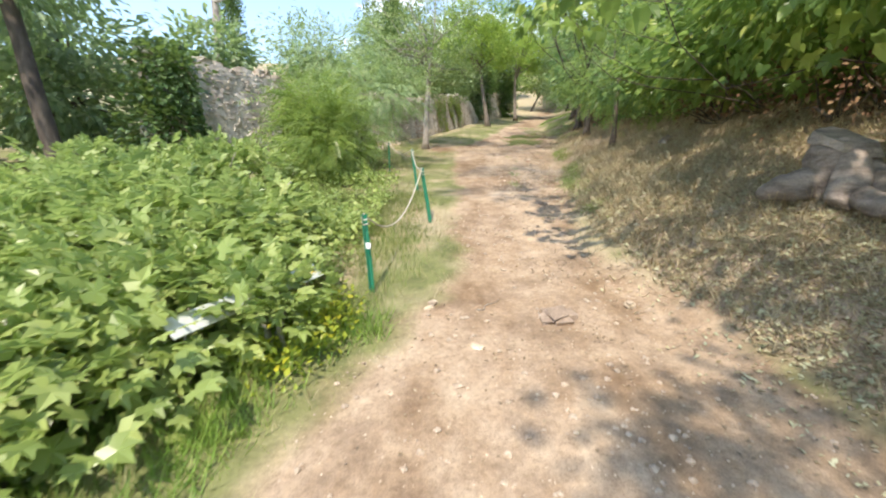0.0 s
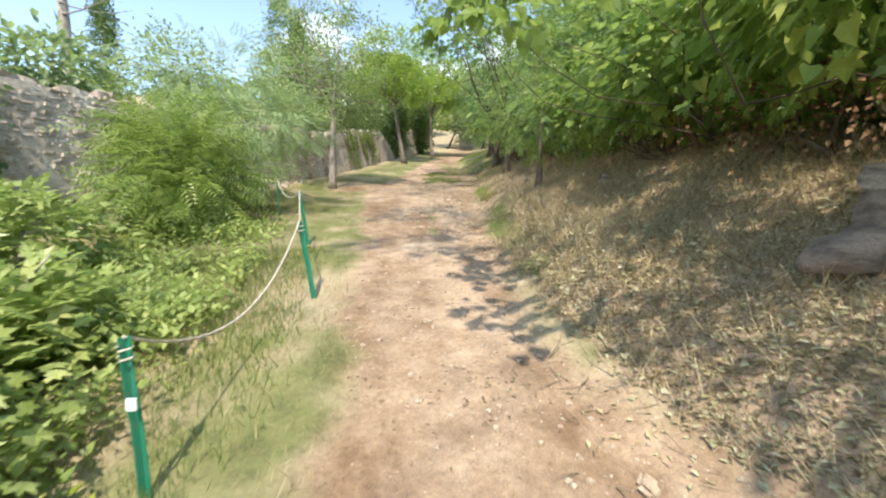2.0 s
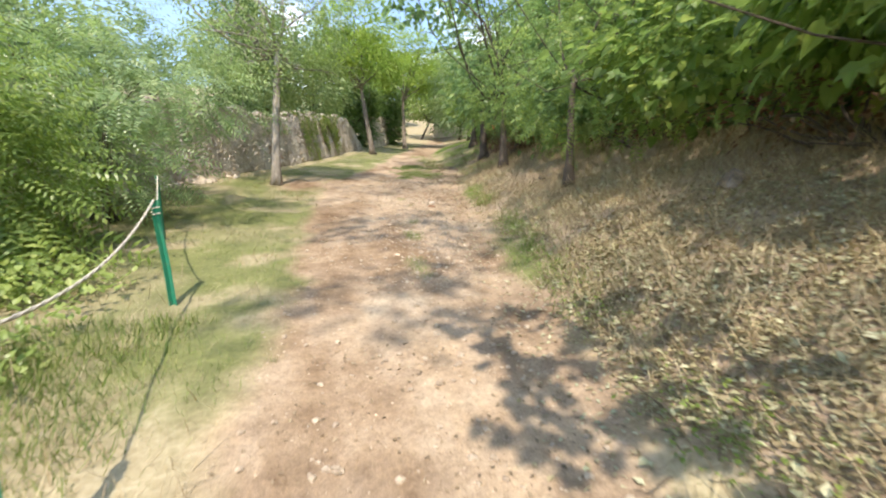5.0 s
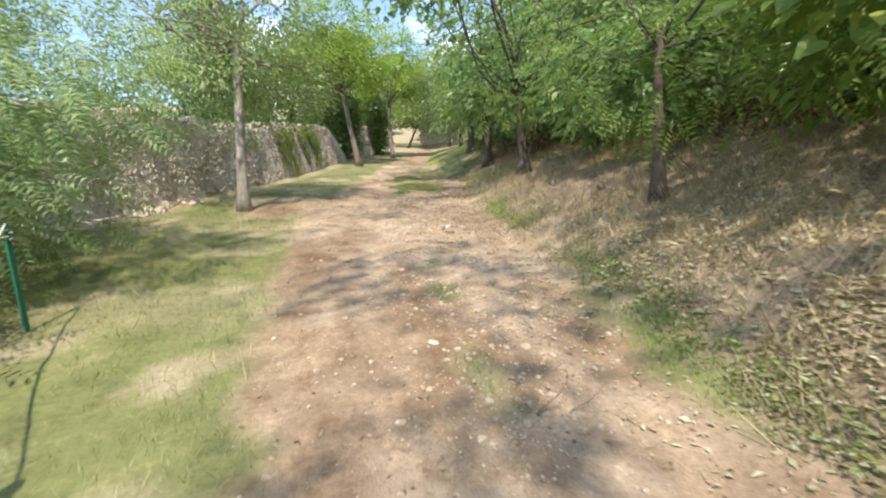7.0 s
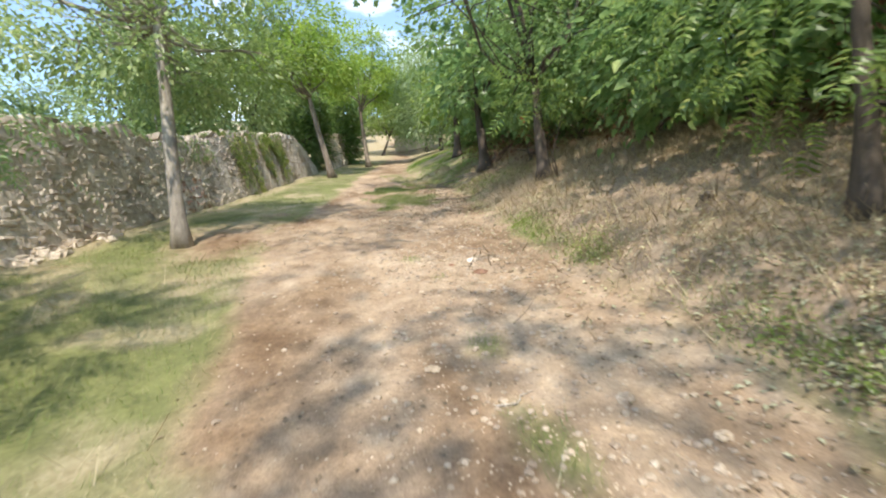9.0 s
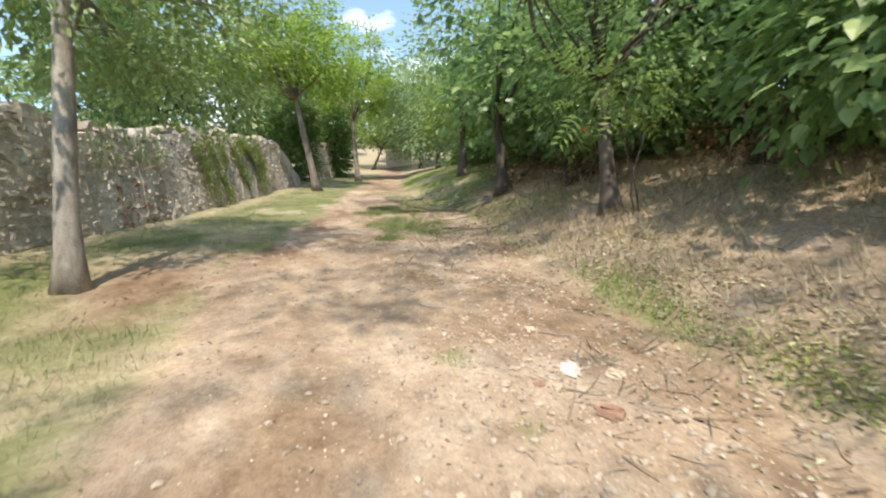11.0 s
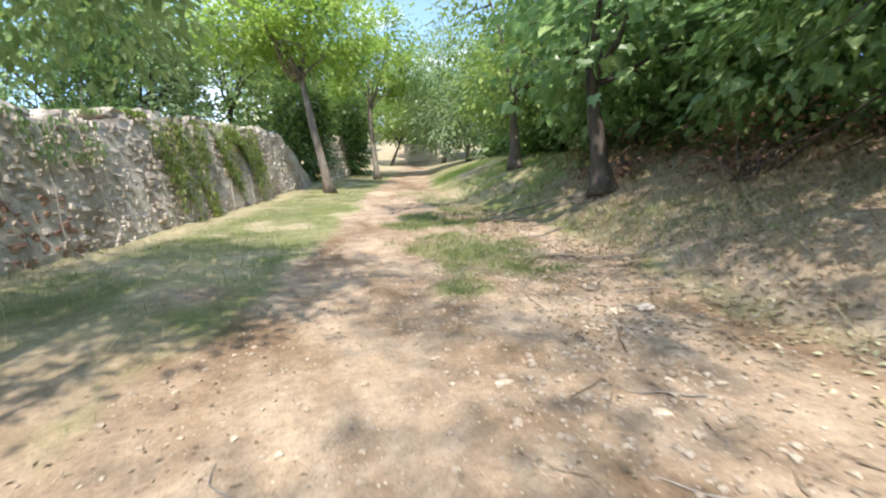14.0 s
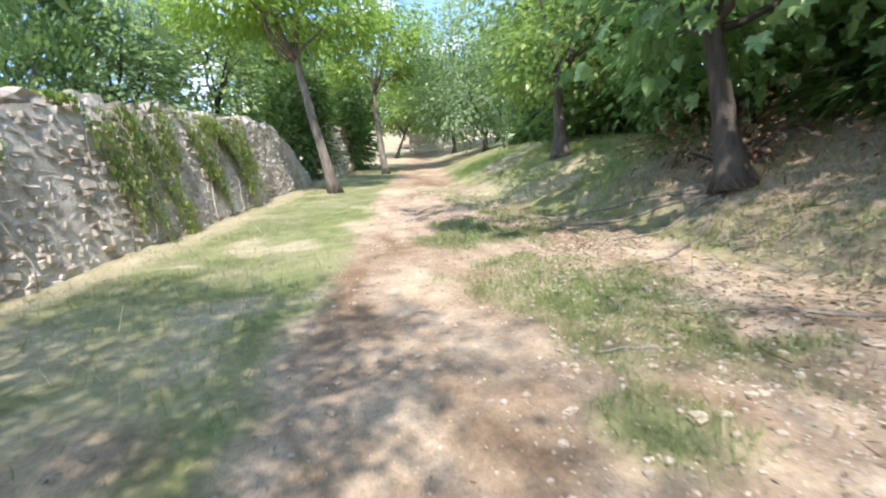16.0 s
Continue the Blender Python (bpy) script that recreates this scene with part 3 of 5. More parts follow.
BATTER = 0.17
ys = np.arange(WALL_FROM, WALL_TO + 0.01, 0.2)
core = []
for y in ys:
    zf, zt = float(wall_foot(y)), float(wall_top(y))
    x0 = float(wall_x(y))
    b = BATTER * (zt - zf)
    core += [(x0 - 0.005, y, zf), (x0 - b - 0.005, y, zt - 0.06), (x0 - b - 0.5, y, zt - 0.03), (x0 - b - 0.62, y, zf)]
cf = [(i * 4 + j, i * 4 + (j + 1) % 4, (i + 1) * 4 + (j + 1) % 4, (i + 1) * 4 + j) for i in range(len(ys) - 1) for j in range(4)]
cf += [(0, 3, 2, 1), tuple((len(ys) - 1) * 4 + j for j in (0, 1, 2, 3))]
part_of("core", quads_mesh("core", np.array(core), cf, M_MORTAR, False), wall, "earth and mortar between the stones")


def stone_shape(seed, flat=1.0):
    """A roughly squared stone of unit size: a box with cut corners, pushed about."""
    r = np.random.default_rng(seed)
    bm = bmesh.new()
    bmesh.ops.create_cube(bm, size=1.0)
    bmesh.ops.bevel(bm, geom=list(bm.edges), offset=0.15, segments=1, affect="EDGES")
    for v in bm.verts:
        v.co += Vector(r.normal(0, 0.055, 3))
        v.co.z *= flat
    bmesh.ops.triangulate(bm, faces=list(bm.faces))
    return bm


def mesh_arrays(bm):
    bm.verts.index_update()
    return np.array([v.co[:] for v in bm.verts]), np.array([[v.index for v in f.verts] for f in bm.faces])


STONES, BRICKS = [], []
for k in range(14):
    bm = stone_shape(100 + k)
    me = bpy.data.meshes.new("stone")
    bm.to_mesh(me)
    me.materials.append(M_STONE)
    STONES.append((me, mesh_arrays(bm)))
    red = me.copy()
    red.name = "brick"
    red.materials[0] = M_BRICK
    BRICKS.append(red)
    bm.free()


def lay_stones():
    """Courses of rough stones over the face: place, size and turn of each."""
    r = np.random.default_rng(31)
    laid = []
    level = 0.0
    while level < 2.7:
        h = r.uniform(0.055, 0.135)
        y = WALL_FROM + r.uniform(0, 0.2)
        while y < WALL_TO:
            w = r.uniform(0.07, 0.17) if r.random() < 0.6 else r.uniform(0.15, 0.32)
            yc = y + w / 2
            zf, zt = float(wall_foot(yc)), float(wall_top(yc))
            z = zf + level + h / 2 + r.normal(0, 0.03)
            if z + h * 0.4 < zt + 0.04:
                x = float(wall_x(yc)) - BATTER * (z - zf)
                laid.append((x - 0.090 + r.normal(0, 0.012), yc, z, 0.22, w * r.uniform(0.75, 1.03), h * r.uniform(0.75, 1.1), r.normal(0, 0.13), r.normal(0, 0.05)))
            y += w
        level += h
    for y in np.arange(WALL_FROM, 34.2, 0.34):
        yc = y + r.uniform(-0.1, 0.1)
        zf, zt = float(wall_foot(yc)), float(wall_top(yc))
        laid.append((float(wall_x(yc)) - BATTER * (zt - zf) - 0.27, yc, zt + 0.01, 0.45, r.uniform(0.22, 0.4), r.uniform(0.1, 0.2), r.normal(0, 0.1), r.normal(0, 0.08)))
    return laid


wall_yaw = math.atan2(-0.345, 1.0)
# the rough face between the stones
fy, fh = np.arange(WALL_FROM, WALL_TO + 0.01, 0.07), np.linspace(0, 1, 34)
FY, FH = np.meshgrid(fy, fh)
zf, zt = wall_foot(FY), wall_top(FY) - 0.03
FZ = zf + (zt - zf) * FH
FX = wall_x(FY) - BATTER * (FZ - zf) + 0.012 + 0.045 * (fbm(FY, FZ, 0.42, 61) - 0.5) + 0.025 * (fbm(FY, FZ, 0.16, 62) - 0.5) - 0.10 * np.clip(FH - 0.93, 0, 1)
k = np.arange(FY.size).reshape(FY.shape)
part_of("face", raw_mesh("face", np.stack([FX, FY, FZ], -1).reshape(-1, 3), np.stack([k[:-1, :-1], k[:-1, 1:], k[1:, 1:], k[1:, :-1]], -1).reshape(-1, 4), M_MORTAR, True), wall, "crumbling lime mortar face")
rest, count = [], 0
for i, (x, y, z, sx, sy, sz, a, b) in enumerate(lay_stones()):
    mtx = Matrix.LocRotScale((x, y, z), Euler((a, -0.17 + b, wall_yaw + a)), (sx, sy, sz))
    me, (sv, sf) = STONES[i % 14]
    if 22.0 < y < 24.6 and count < 300:
        red = 23.3 < y < 24.3 and z < float(wall_foot(y)) + 1.0 and i % 3 != 0
        ob = part_of("brick" if red else "stone", BRICKS[i % 14] if red else me, wall)
        ob.matrix_basis = mtx
        count += 1
    else:
        mm = np.array(mtx)
        rest.append((sv @ mm[:3, :3].T + mm[:3, 3], sf))
v, f = join(rest)
tagged(part_of("stonework", raw_mesh("stonework", v, f, M_STONE), wall, "rubble stones of the rest of the face"), kind="stuff")

# a second, shorter piece of wall past the gap
wall_b = thing("wall_far", "short ivy-flecked piece of old stone wall past the gap", "wall", kind="structure")
rest = []
r = np.random.default_rng(77)
for lv in np.arange(0, 2.2, 0.2):
    for k in range(14):
        y = 38.0 + k * 0.42
        x = 3.75 + 0.345 * (y - 38.0)
        z = gz(x, y) + lv + 0.05
        mm = np.array(Matrix.LocRotScale((x - 0.15 * lv + r.normal(0, 0.02), y + r.normal(0, 0.05), z), Euler((r.normal(0, 0.05), -0.15, wall_yaw)), (0.4, 0.40, 0.19)))
        sv, sf = STONES[k % 14][1]
        rest.append((sv @ mm[:3, :3].T + mm[:3, 3], sf))
v, f = join(rest)
tagged(part_of("stonework", raw_mesh("stonework", v, f, M_STONE), wall_b), kind="stuff")


def wall_ivy(name, label, y0, y1, count, seed, size, leaf, low=0.15, top=1.08):
    """Ivy hanging over the top and down the face in strands."""
    r = np.random.default_rng(seed)
    t = thing(name, label, "ivy", (float(wall_x((y0 + y1) / 2)), (y0 + y1) / 2, gz(float(wall_x((y0 + y1) / 2)), (y0 + y1) / 2)))
    y = r.uniform(y0, y1, count)
    strand = vnoise(y, 0 * y, 0.22, seed) * np.sin(np.pi * (y - y0) / (y1 - y0)) ** 0.4
    h = top - (top - low) * r.random(count) ** 0.55 * np.clip((strand - 0.2) * 3.6, 0.05, 1)
    y = y + (1 - h) * 0.35
    zf, zt = wall_foot(y), wall_top(y)
    z = zf + (zt - zf) * h
    x = wall_x(y) - BATTER * (z - zf) + 0.09 + np.abs(r.normal(0, 0.07, count)) - np.clip(h - 0.97, 0, 1) * r.uniform(0, 5, count)
    pts = np.stack([x, y, z], 1) - np.array(t.location)
    along = np.stack([r.uniform(0, 0.6, count), r.normal(0, 0.5, count), -np.ones(count)], 1)
    up = np.stack([np.ones(count), r.normal(0, 0.4, count), r.uniform(0, 0.8, count)], 1)
    v, f = scatter(HEART, pts, along, up, size * r.uniform(0.6, 1.2, count))
    part_of("foliage", raw_mesh("foliage", v, f, leaf), t)
    for k in range(4):
        yy = y0 + (y1 - y0) * (k + 0.5) / 4
        hs = np.linspace(0.03, 0.95, 7)
        yv = yy + np.cumsum(r.normal(0, 0.07, 7))
        zv = wall_foot(yv) + (wall_top(yv) - wall_foot(yv)) * hs
        xv = wall_x(yv) - BATTER * (zv - wall_foot(yv)) + 0.075
        v, f = tube(np.stack([xv, yv, zv], 1) - np.array(t.location), np.linspace(0.012, 0.005, 7), 5, 0.1, k)
        part_of("stem", quads_mesh("stem", v, f, M_BARK), t)
    return t


wall_ivy("ivy", "light green creeper spilling down the rubble wall", 25.9, 27.9, 2100, 41, 0.08, M_CREEPER, 0.0)
wall_ivy("ivy", "light green creeper spilling down the rubble wall", 28.3, 30.7, 2600, 42, 0.08, M_CREEPER, 0.0)
wall_ivy("ivy", "sparse creeper on the top of the rubble wall", 22.2, 25.2, 450, 43, 0.09, M_GREY, 0.7)
wall_ivy("ivy", "dark ivy smothering the end of the stone wall", 10.15, 10.75, 1900, 44, 0.13, M_IVY, -0.6, 1.12)

# ---- green posts and rope ----
def post(at, top, label):
    """A painted steel angle stake, leaning, with a tie at its head."""
    base = Vector((at[0], at[1], gz(*at) - 0.12))
    head = Vector((top[0], top[1], gz(*at) + top[2]))
    t = thing("fence_post", label, "fence post", tuple(base), "posts along the track")
    d = head - base
    q = d.to_track_quat("Z", "Y").to_matrix()
    bm = bmesh.new()
    w, th = 0.042, 0.006
    prof = [(-w / 2, -w / 2), (w / 2, -w / 2), (w / 2, -w / 2 + th), (-w / 2 + th, -w / 2 + th), (-w / 2 + th, w / 2), (-w / 2, w / 2)]
    rings = []
    steps = 6
    for k in range(steps + 1):
        bend = 0.004 * math.sin(k * 1.7)
        rings.append([bm.verts.new(q @ Vector((px + bend, py, d.length * k / steps))) for px, py in prof])
    for a, b in zip(rings, rings[1:]):
        for i in range(6):
            bm.faces.new((a[i], a[(i + 1) % 6], b[(i + 1) % 6], b[i]))
    bm.faces.new(rings[0][::-1]), bm.faces.new(rings[-1])
    part("stake", bm, M_GREEN_PAINT, t)
    for h in (0.93, 0.88):
        ang = np.linspace(0, 2 * np.pi, 12)
        ring = np.array([q @ Vector((0.034 * math.cos(a), 0.034 * math.sin(a), d.length * h + 0.004 * a)) for a in ang])
        v, f = tube(ring, np.full(12, 0.006), 6, 0.05, 3)
        part_of("rope_tie", quads_mesh("rope_tie", v, f, M_ROPE), t, "loop of pale rope")
    return t, head


POSTS = [((-0.68, 4.33), (-0.80, 4.41, 0.82)), ((-0.16, 7.13), (-0.36, 7.32, 0.90)), ((-0.55, 9.8), (-0.72, 9.9, 0.92)), ((-1.5, 12.45), (-1.55, 12.4, 0.88))]
heads = []
for k, (a, b) in enumerate(POSTS):
    t, h = post(a, b, "leaning green painted steel stake tied with rope" if k else "green painted steel stake with a white tag")
    heads.append(h)
    if k == 0:
        bm = bmesh.new()
        bmesh.ops.create_cube(bm, size=1.0)
        bmesh.ops.scale(bm, vec=(0.05, 0.012, 0.065), verts=bm.verts)
        bmesh.ops.bevel(bm, geom=list(bm.edges), offset=0.004, segments=1, affect="EDGES")
        tag = part("tag", bm, M_WHITE, t, "white plastic tag")
        tag.location = (-0.06, 0.0, 0.62)


def rope(a, b, sag, label):
    """A twisted rope hanging between two points."""
    t = thing("rope", label, "rope", tuple(a), "rope of the fence")
    n = 90
    s = np.linspace(0, 1, n)
    line = np.array(b - a)[None] * s[:, None]
    line[:, 2] -= sag * 4 * s * (1 - s)
    floor = ground(line[:, 0] + a.x, line[:, 1] + a.y) + 0.03 - a.z
    line[:, 2] = np.maximum(line[:, 2], floor)
    for ph in (0, 2.1, 4.2):
        ang = s * np.linalg.norm(np.array(b - a)) * 18 + ph
        off = np.stack([np.cos(ang) * 0.0045, np.zeros(n), np.sin(ang) * 0.0045], 1)
        v, f = tube(line + off, np.full(n, 0.0056), 5, 0.05, 1)
        part_of("strand", quads_mesh("strand", v, f, M_ROPE), t)


rope(heads[0], heads[1], 0.46, "slack pale rope sagging between the green stakes")
rope(heads[1], heads[2], 0.16, "pale twisted rope tied between the green stakes")
rope(heads[2], heads[3], 0.22, "pale twisted rope tied between the green stakes")

# ---- long sign board leaning in the bushes ----
SIGN_LEFT, SIGN_RIGHT = Vector((-1.66, 2.50, 0.49)), Vector((-1.17, 4.02, 0.55))
sign = thing("sign", "long white sign board leaning half hidden in the fig bushes", "sign", (SIGN_RIGHT.x, SIGN_RIGHT.y, gz(SIGN_RIGHT.x, SIGN_RIGHT.y)))
sx = (SIGN_RIGHT - SIGN_LEFT).normalized()
sn = Vector((0.25, -0.8, 0.55))
sn = (sn - sx * sn.dot(sx)).normalized()
sy = sn.cross(sx)
sgn = Matrix.Translation(SIGN_RIGHT - sign.location) @ Matrix((sx, sy, sn)).transposed().to_4x4()
SIGN_LENGTH = (SIGN_RIGHT - SIGN_LEFT).length


def plate(name, size, at, mat, parent, label=""):
    bm = bmesh.new()
    bmesh.ops.create_cube(bm, size=1.0)
    bmesh.ops.scale(bm, vec=size, verts=bm.verts)
    bmesh.ops.bevel(bm, geom=list(bm.edges), offset=min(size) * 0.3, segments=1, affect="EDGES")
    bmesh.ops.transform(bm, matrix=sgn @ Matrix.Translation(at), verts=bm.verts)
    return part(name, bm, mat, parent, label)


def letter(char, size, at, mat, parent):
    """One printed letter, a thin slab on the board."""
    curve = bpy.data.curves.new("letter", "FONT")
    curve.body, curve.size, curve.extrude, curve.align_x, curve.align_y = char, size, 0.0015, "CENTER", "CENTER"
    holder = bpy.data.objects.new("letter_curve", curve)
    me = bpy.data.meshes.new_from_object(holder)
    bpy.data.objects.remove(holder)
    me.transform(sgn @ Matrix.Translation(at))
    me.materials.append(mat)
    return part_of("letter", me, parent)


board = plate("board", (SIGN_LENGTH, 0.155, 0.010), (-SIGN_LENGTH / 2, 0, 0), M_BOARD, sign)
for k, (char, mat) in enumerate((("U", M_BLACK), ("R", M_BLACK), ("A", M_GOLD))):
    letter(char, 0.105, (-0.27 + 0.085 * k, 0, 0.0075), mat, board)
plate("stroke", (0.016, 0.07, 0.003), (-0.37, 0, 0.0068), M_BLACK, board, "worn dark printed stroke")
plate("stroke", (0.016, 0.05, 0.003), (-0.43, 0.01, 0.0068), M_BLACK, board, "worn dark printed stroke")
for u in (0.12, SIGN_LENGTH - 0.15):
    q = sgn @ Vector((-u, 0.05, -0.016))
    foot = q.z + sign.location.z - gz(q.x + sign.location.x, q.y + sign.location.y)
    v, f = tube(np.array([(q.x, q.y + 0.04, q.z - foot - 0.08), (q.x + 0.01, q.y + 0.02, q.z - foot * 0.5), (q.x, q.y, q.z)]), (0.014, 0.014, 0.012), 6, 0.1, 2)
    part_of("stake", quads_mesh("stake", v, f, M_BARK), sign)

# ---- the stump with gnarled roots in the bank ----
stump = thing("tree_stump", "grey weathered stump with thick rounded roots in the bank", "tree stump", (3.78, 4.22, gz(3.78, 4.22) - 0.04))
for k, (pts, rr) in enumerate([
    ([(0.12, 0.10, -0.15), (0.08, 0.06, 0.12), (0.04, 0.02, 0.34), (0.06, 0.02, 0.47)], (0.36, 0.31, 0.27, 0.24)),
    ([(0.10, 0.02, 0.18), (-0.16, 0.06, 0.10), (-0.40, 0.10, 0.04), (-0.58, 0.12, -0.04)], (0.19, 0.17, 0.145, 0.07)),
    ([(0.06, -0.06, 0.42), (-0.02, -0.20, 0.26), (-0.12, -0.32, 0.06), (-0.24, -0.34, -0.08)], (0.16, 0.15, 0.14, 0.10)),
    ([(0.14, -0.16, 0.16), (0.06, -0.42, 0.12), (-0.02, -0.62, 0.08), (-0.10, -0.80, 0.0)], (0.15, 0.13, 0.12, 0.08)),
    ([(-0.02, -0.34, -0.02), (-0.14, -0.52, -0.04), (-0.22, -0.72, -0.06), (-0.26, -0.90, -0.10)], (0.10, 0.12, 0.11, 0.06)),
]):
    t8 = np.linspace(0, 3, 26)
    pp = np.stack([np.interp(t8, range(4), [q[i] for q in pts]) for i in range(3)], 1)
    v, f = tube(pp, np.interp(t8, range(4), rr), 22, 0.02, k + 5)
    v = np.array([Vector(q) + Vector(noise.noise_vector(Vector(q) * 3.1 + Vector((k, 0, 0)))) * 0.06 + Vector(noise.noise_vector(Vector(q) * 9.0)) * 0.022 for q in v])
    part_of("root" if k else "trunk_base", quads_mesh("root", v, f, M_ROCK), stump)
bm = bmesh.new()
bmesh.ops.create_cone(bm, cap_ends=True, segments=18, radius1=0.28, radius2=0.25, depth=0.09)
for v in bm.verts:
    v.co += Vector(noise.noise_vector(v.co * 5.0)) * 0.05
    v.co.z -= 0.35 * v.co.y * -1.0
bmesh.ops.translate(bm, vec=(0.05, 0.0, 0.50), verts=bm.verts)
part("cut_top", bm, M_ROCK, stump, "split grey sawn top of the stump")


# ---- loose stones ----
def loose_stone(at, size, seed, mat, label, flat=0.5):
    r = np.random.default_rng(seed)
    bm = bmesh.new()
    bmesh.ops.create_cube(bm, size=0.9)
    bmesh.ops.bevel(bm, geom=list(bm.edges), offset=0.22, segments=2, affect="EDGES")
    shear = r.normal(0, 0.25, 2)
    for v in bm.verts:
        v.co += Vector(r.normal(0, 0.03, 3)) + Vector(noise.noise_vector(v.co * 2.2 + Vector((seed, 0, 0)))) * 0.16
        v.co.x += shear[0] * v.co.y + shear[1] * v.co.z
        v.co = Vector((v.co.x * size, v.co.y * size * 0.72, v.co.z * size * flat))
    me = bpy.data.meshes.new("stone")
    bm.to_mesh(me)
    bm.free()
    me.materials.append(mat)
    ob = new("stone", me)
    ob.location = (at[0], at[1], gz(*at) + size * flat * 0.16)
    ob.rotation_euler = (r.normal(0, 0.12), r.normal(0, 0.12), r.uniform(0, 6))
    return tagged(ob, label, "stone", "loose stones on the track")


PALE = "pale flat limestone lying loose on the dirt track"
for k, (x, y, s) in enumerate([(0.32, 3.19, 0.15), (0.1, 3.3, 0.08), (-0.08, 3.86, 0.12), (0.75, 4.91, 0.11), (-0.06, 3.95, 0.15), (1.81, 3.9, 0.2), (0.15, 2.7, 0.09), (-0.3, 2.6, 0.07), (1.0, 6.2, 0.14),
    (0.8, 7.6, 0.1), (2.56, 12.41, 0.16), (1.73, 13.19, 0.14), (4.23, 20.03, 0.3), (4.19, 19.36, 0.2), (4.0, 19.45, 0.16), (4.29, 18.95, 0.14), (2.68, 18.85, 0.11), (3.32, 20.57, 0.15), (3.14, 16.08, 0.16),
    (3.01, 15.4, 0.22), (3.21, 15.22, 0.16), (2.5, 15.36, 0.11), (2.36, 15.39, 0.08), (2.51, 15.2, 0.085), (2.56, 15.12, 0.075), (2.45, 15.09, 0.075), (2.06, 15.44, 0.055), (2.81, 15.6, 0.08), (2.65, 15.52, 0.1), (2.6, 15.6, 0.075), (2.71, 15.96, 0.11), (3.07, 15.57, 0.07), (2.88, 15.25, 0.06), (2.78, 15.22, 0.06), (2.05, 15.61, 0.045), (2.58, 15.03, 0.065), (3.16, 14.73, 0.1), (3.24, 18.33, 0.12), (2.93, 17.54, 0.08), (2.37, 17.75, 0.07), (3.21, 17.51, 0.09), (2.7, 14.3, 0.12), (2.1, 14.6, 0.09), (3.0, 13.5, 0.12),
    (2.75, 12.0, 0.12), (2.65, 11.6, 0.1), (1.6, 11.2, 0.09), (1.2, 10.4, 0.08), (2.2, 10.9, 0.1), (4.5, 22.0, 0.16), (3.9, 21.2, 0.12), (4.7, 20.6, 0.15), (3.7, 18.4, 0.1), (3.4, 17.6, 0.12), (2.9, 20.9, 0.1), (4.1, 17.8, 0.13)]):
    loose_stone((x, y), s * 0.85, 300 + k, M_STONE if s > 0.19 and y > 10 else M_PEBBLE, PALE, 0.36)
loose_stone((1.04, 3.6), 0.36, 390, M_SLAB, "flat brown slab of stone on the dirt track", 0.34)
loose_stone((2.9, 14.93), 0.19, 391, M_BRICK, "broken red brick half sunk in the dirt track", 0.35)
loose_stone((2.69, 15.3), 0.075, 392, M_BRICK, "chip of red brick on the dirt track", 0.4)
loose_stone((4.6, 9.1), 0.30, 395, M_ROCK, "rounded grey stone stuck in the bank", 0.9)
loose_stone((4.95, 13.8), 0.16, 396, M_ROCK, "rounded grey stone stuck in the bank", 0.8)
r = np.random.default_rng(88)
for k in range(46):
    y = r.uniform(15.6, 20.2)
    x = float(wall_x(y)) + abs(r.normal(0.12, 0.3))
    ob = loose_stone((x, y), r.uniform(0.12, 0.34), 420 + k, M_STONE, "pale rubble stone fallen from the wall", 0.6)
    ob["group"] = "rubble at the foot of the wall"


# ---- trees by the track ----
tree("tree", "slender pale-barked plum tree beside the stone wall", (-0.78, 18.85), 4.2, 0.125, [((-0.1, 0.1, 3.3), (1.4, 1.5, 0.9), 70, 34, 0.2), ((0.3, 0.4, 5.1), (2.0, 2.0, 1.5), 130, 34, 0.22), ((-1.4, -0.3, 3.6), (1.2, 1.2, 0.8), 36, 30, 0.2), ((1.3, 0.8, 3.2), (1.0, 1.2, 0.6), 52, 26, 0.24), ((-0.7, 0.3, 6.9), (1.7, 1.8, 1.4), 84, 34, 0.24), ((-1.9, 0.2, 5.2), (1.0, 1.1, 0.7), 26, 28, 0.22), ((0.7, 1.8, 3.1), (1.3, 1.4, 0.9), 70, 34, 0.2), ((-1.1, 1.6, 3.7), (1.4, 1.4, 1.1), 36, 32, 0.22)],
     SMALL, 0.12, M_GREY, M_BARK, 501, (0.05, 0.1))
tree("tree", "young robinia with light green crown past the wall", (3.15, 32.4), 4.4, 0.165, [((-0.3, 0.2, 5.6), (2.3, 2.2, 1.5), 190, 30, 0.24), ((-1.2, 0.4, 7.4), (2.3, 2.2, 1.7), 170, 30, 0.24), ((-2.2, -0.8, 5.0), (1.6, 1.4, 0.8), 90, 26, 0.26)],
     SMALL, 0.19, M_ROBINIA, M_BARK_BROWN, 511, (-0.8, 0.1))
tree("tree", "young robinia with light green crown past the wall", (6.0, 38.0), 3.8, 0.16, [((0.1, 0, 5.2), (2.3, 2.3, 1.4), 170, 26, 0.24), ((0, 0.4, 7.2), (2.2, 2.2, 1.8), 150, 26, 0.24)],
     SMALL, 0.21, M_ROBINIA, M_BARK_BROWN, 521, (-0.2, 0.1))

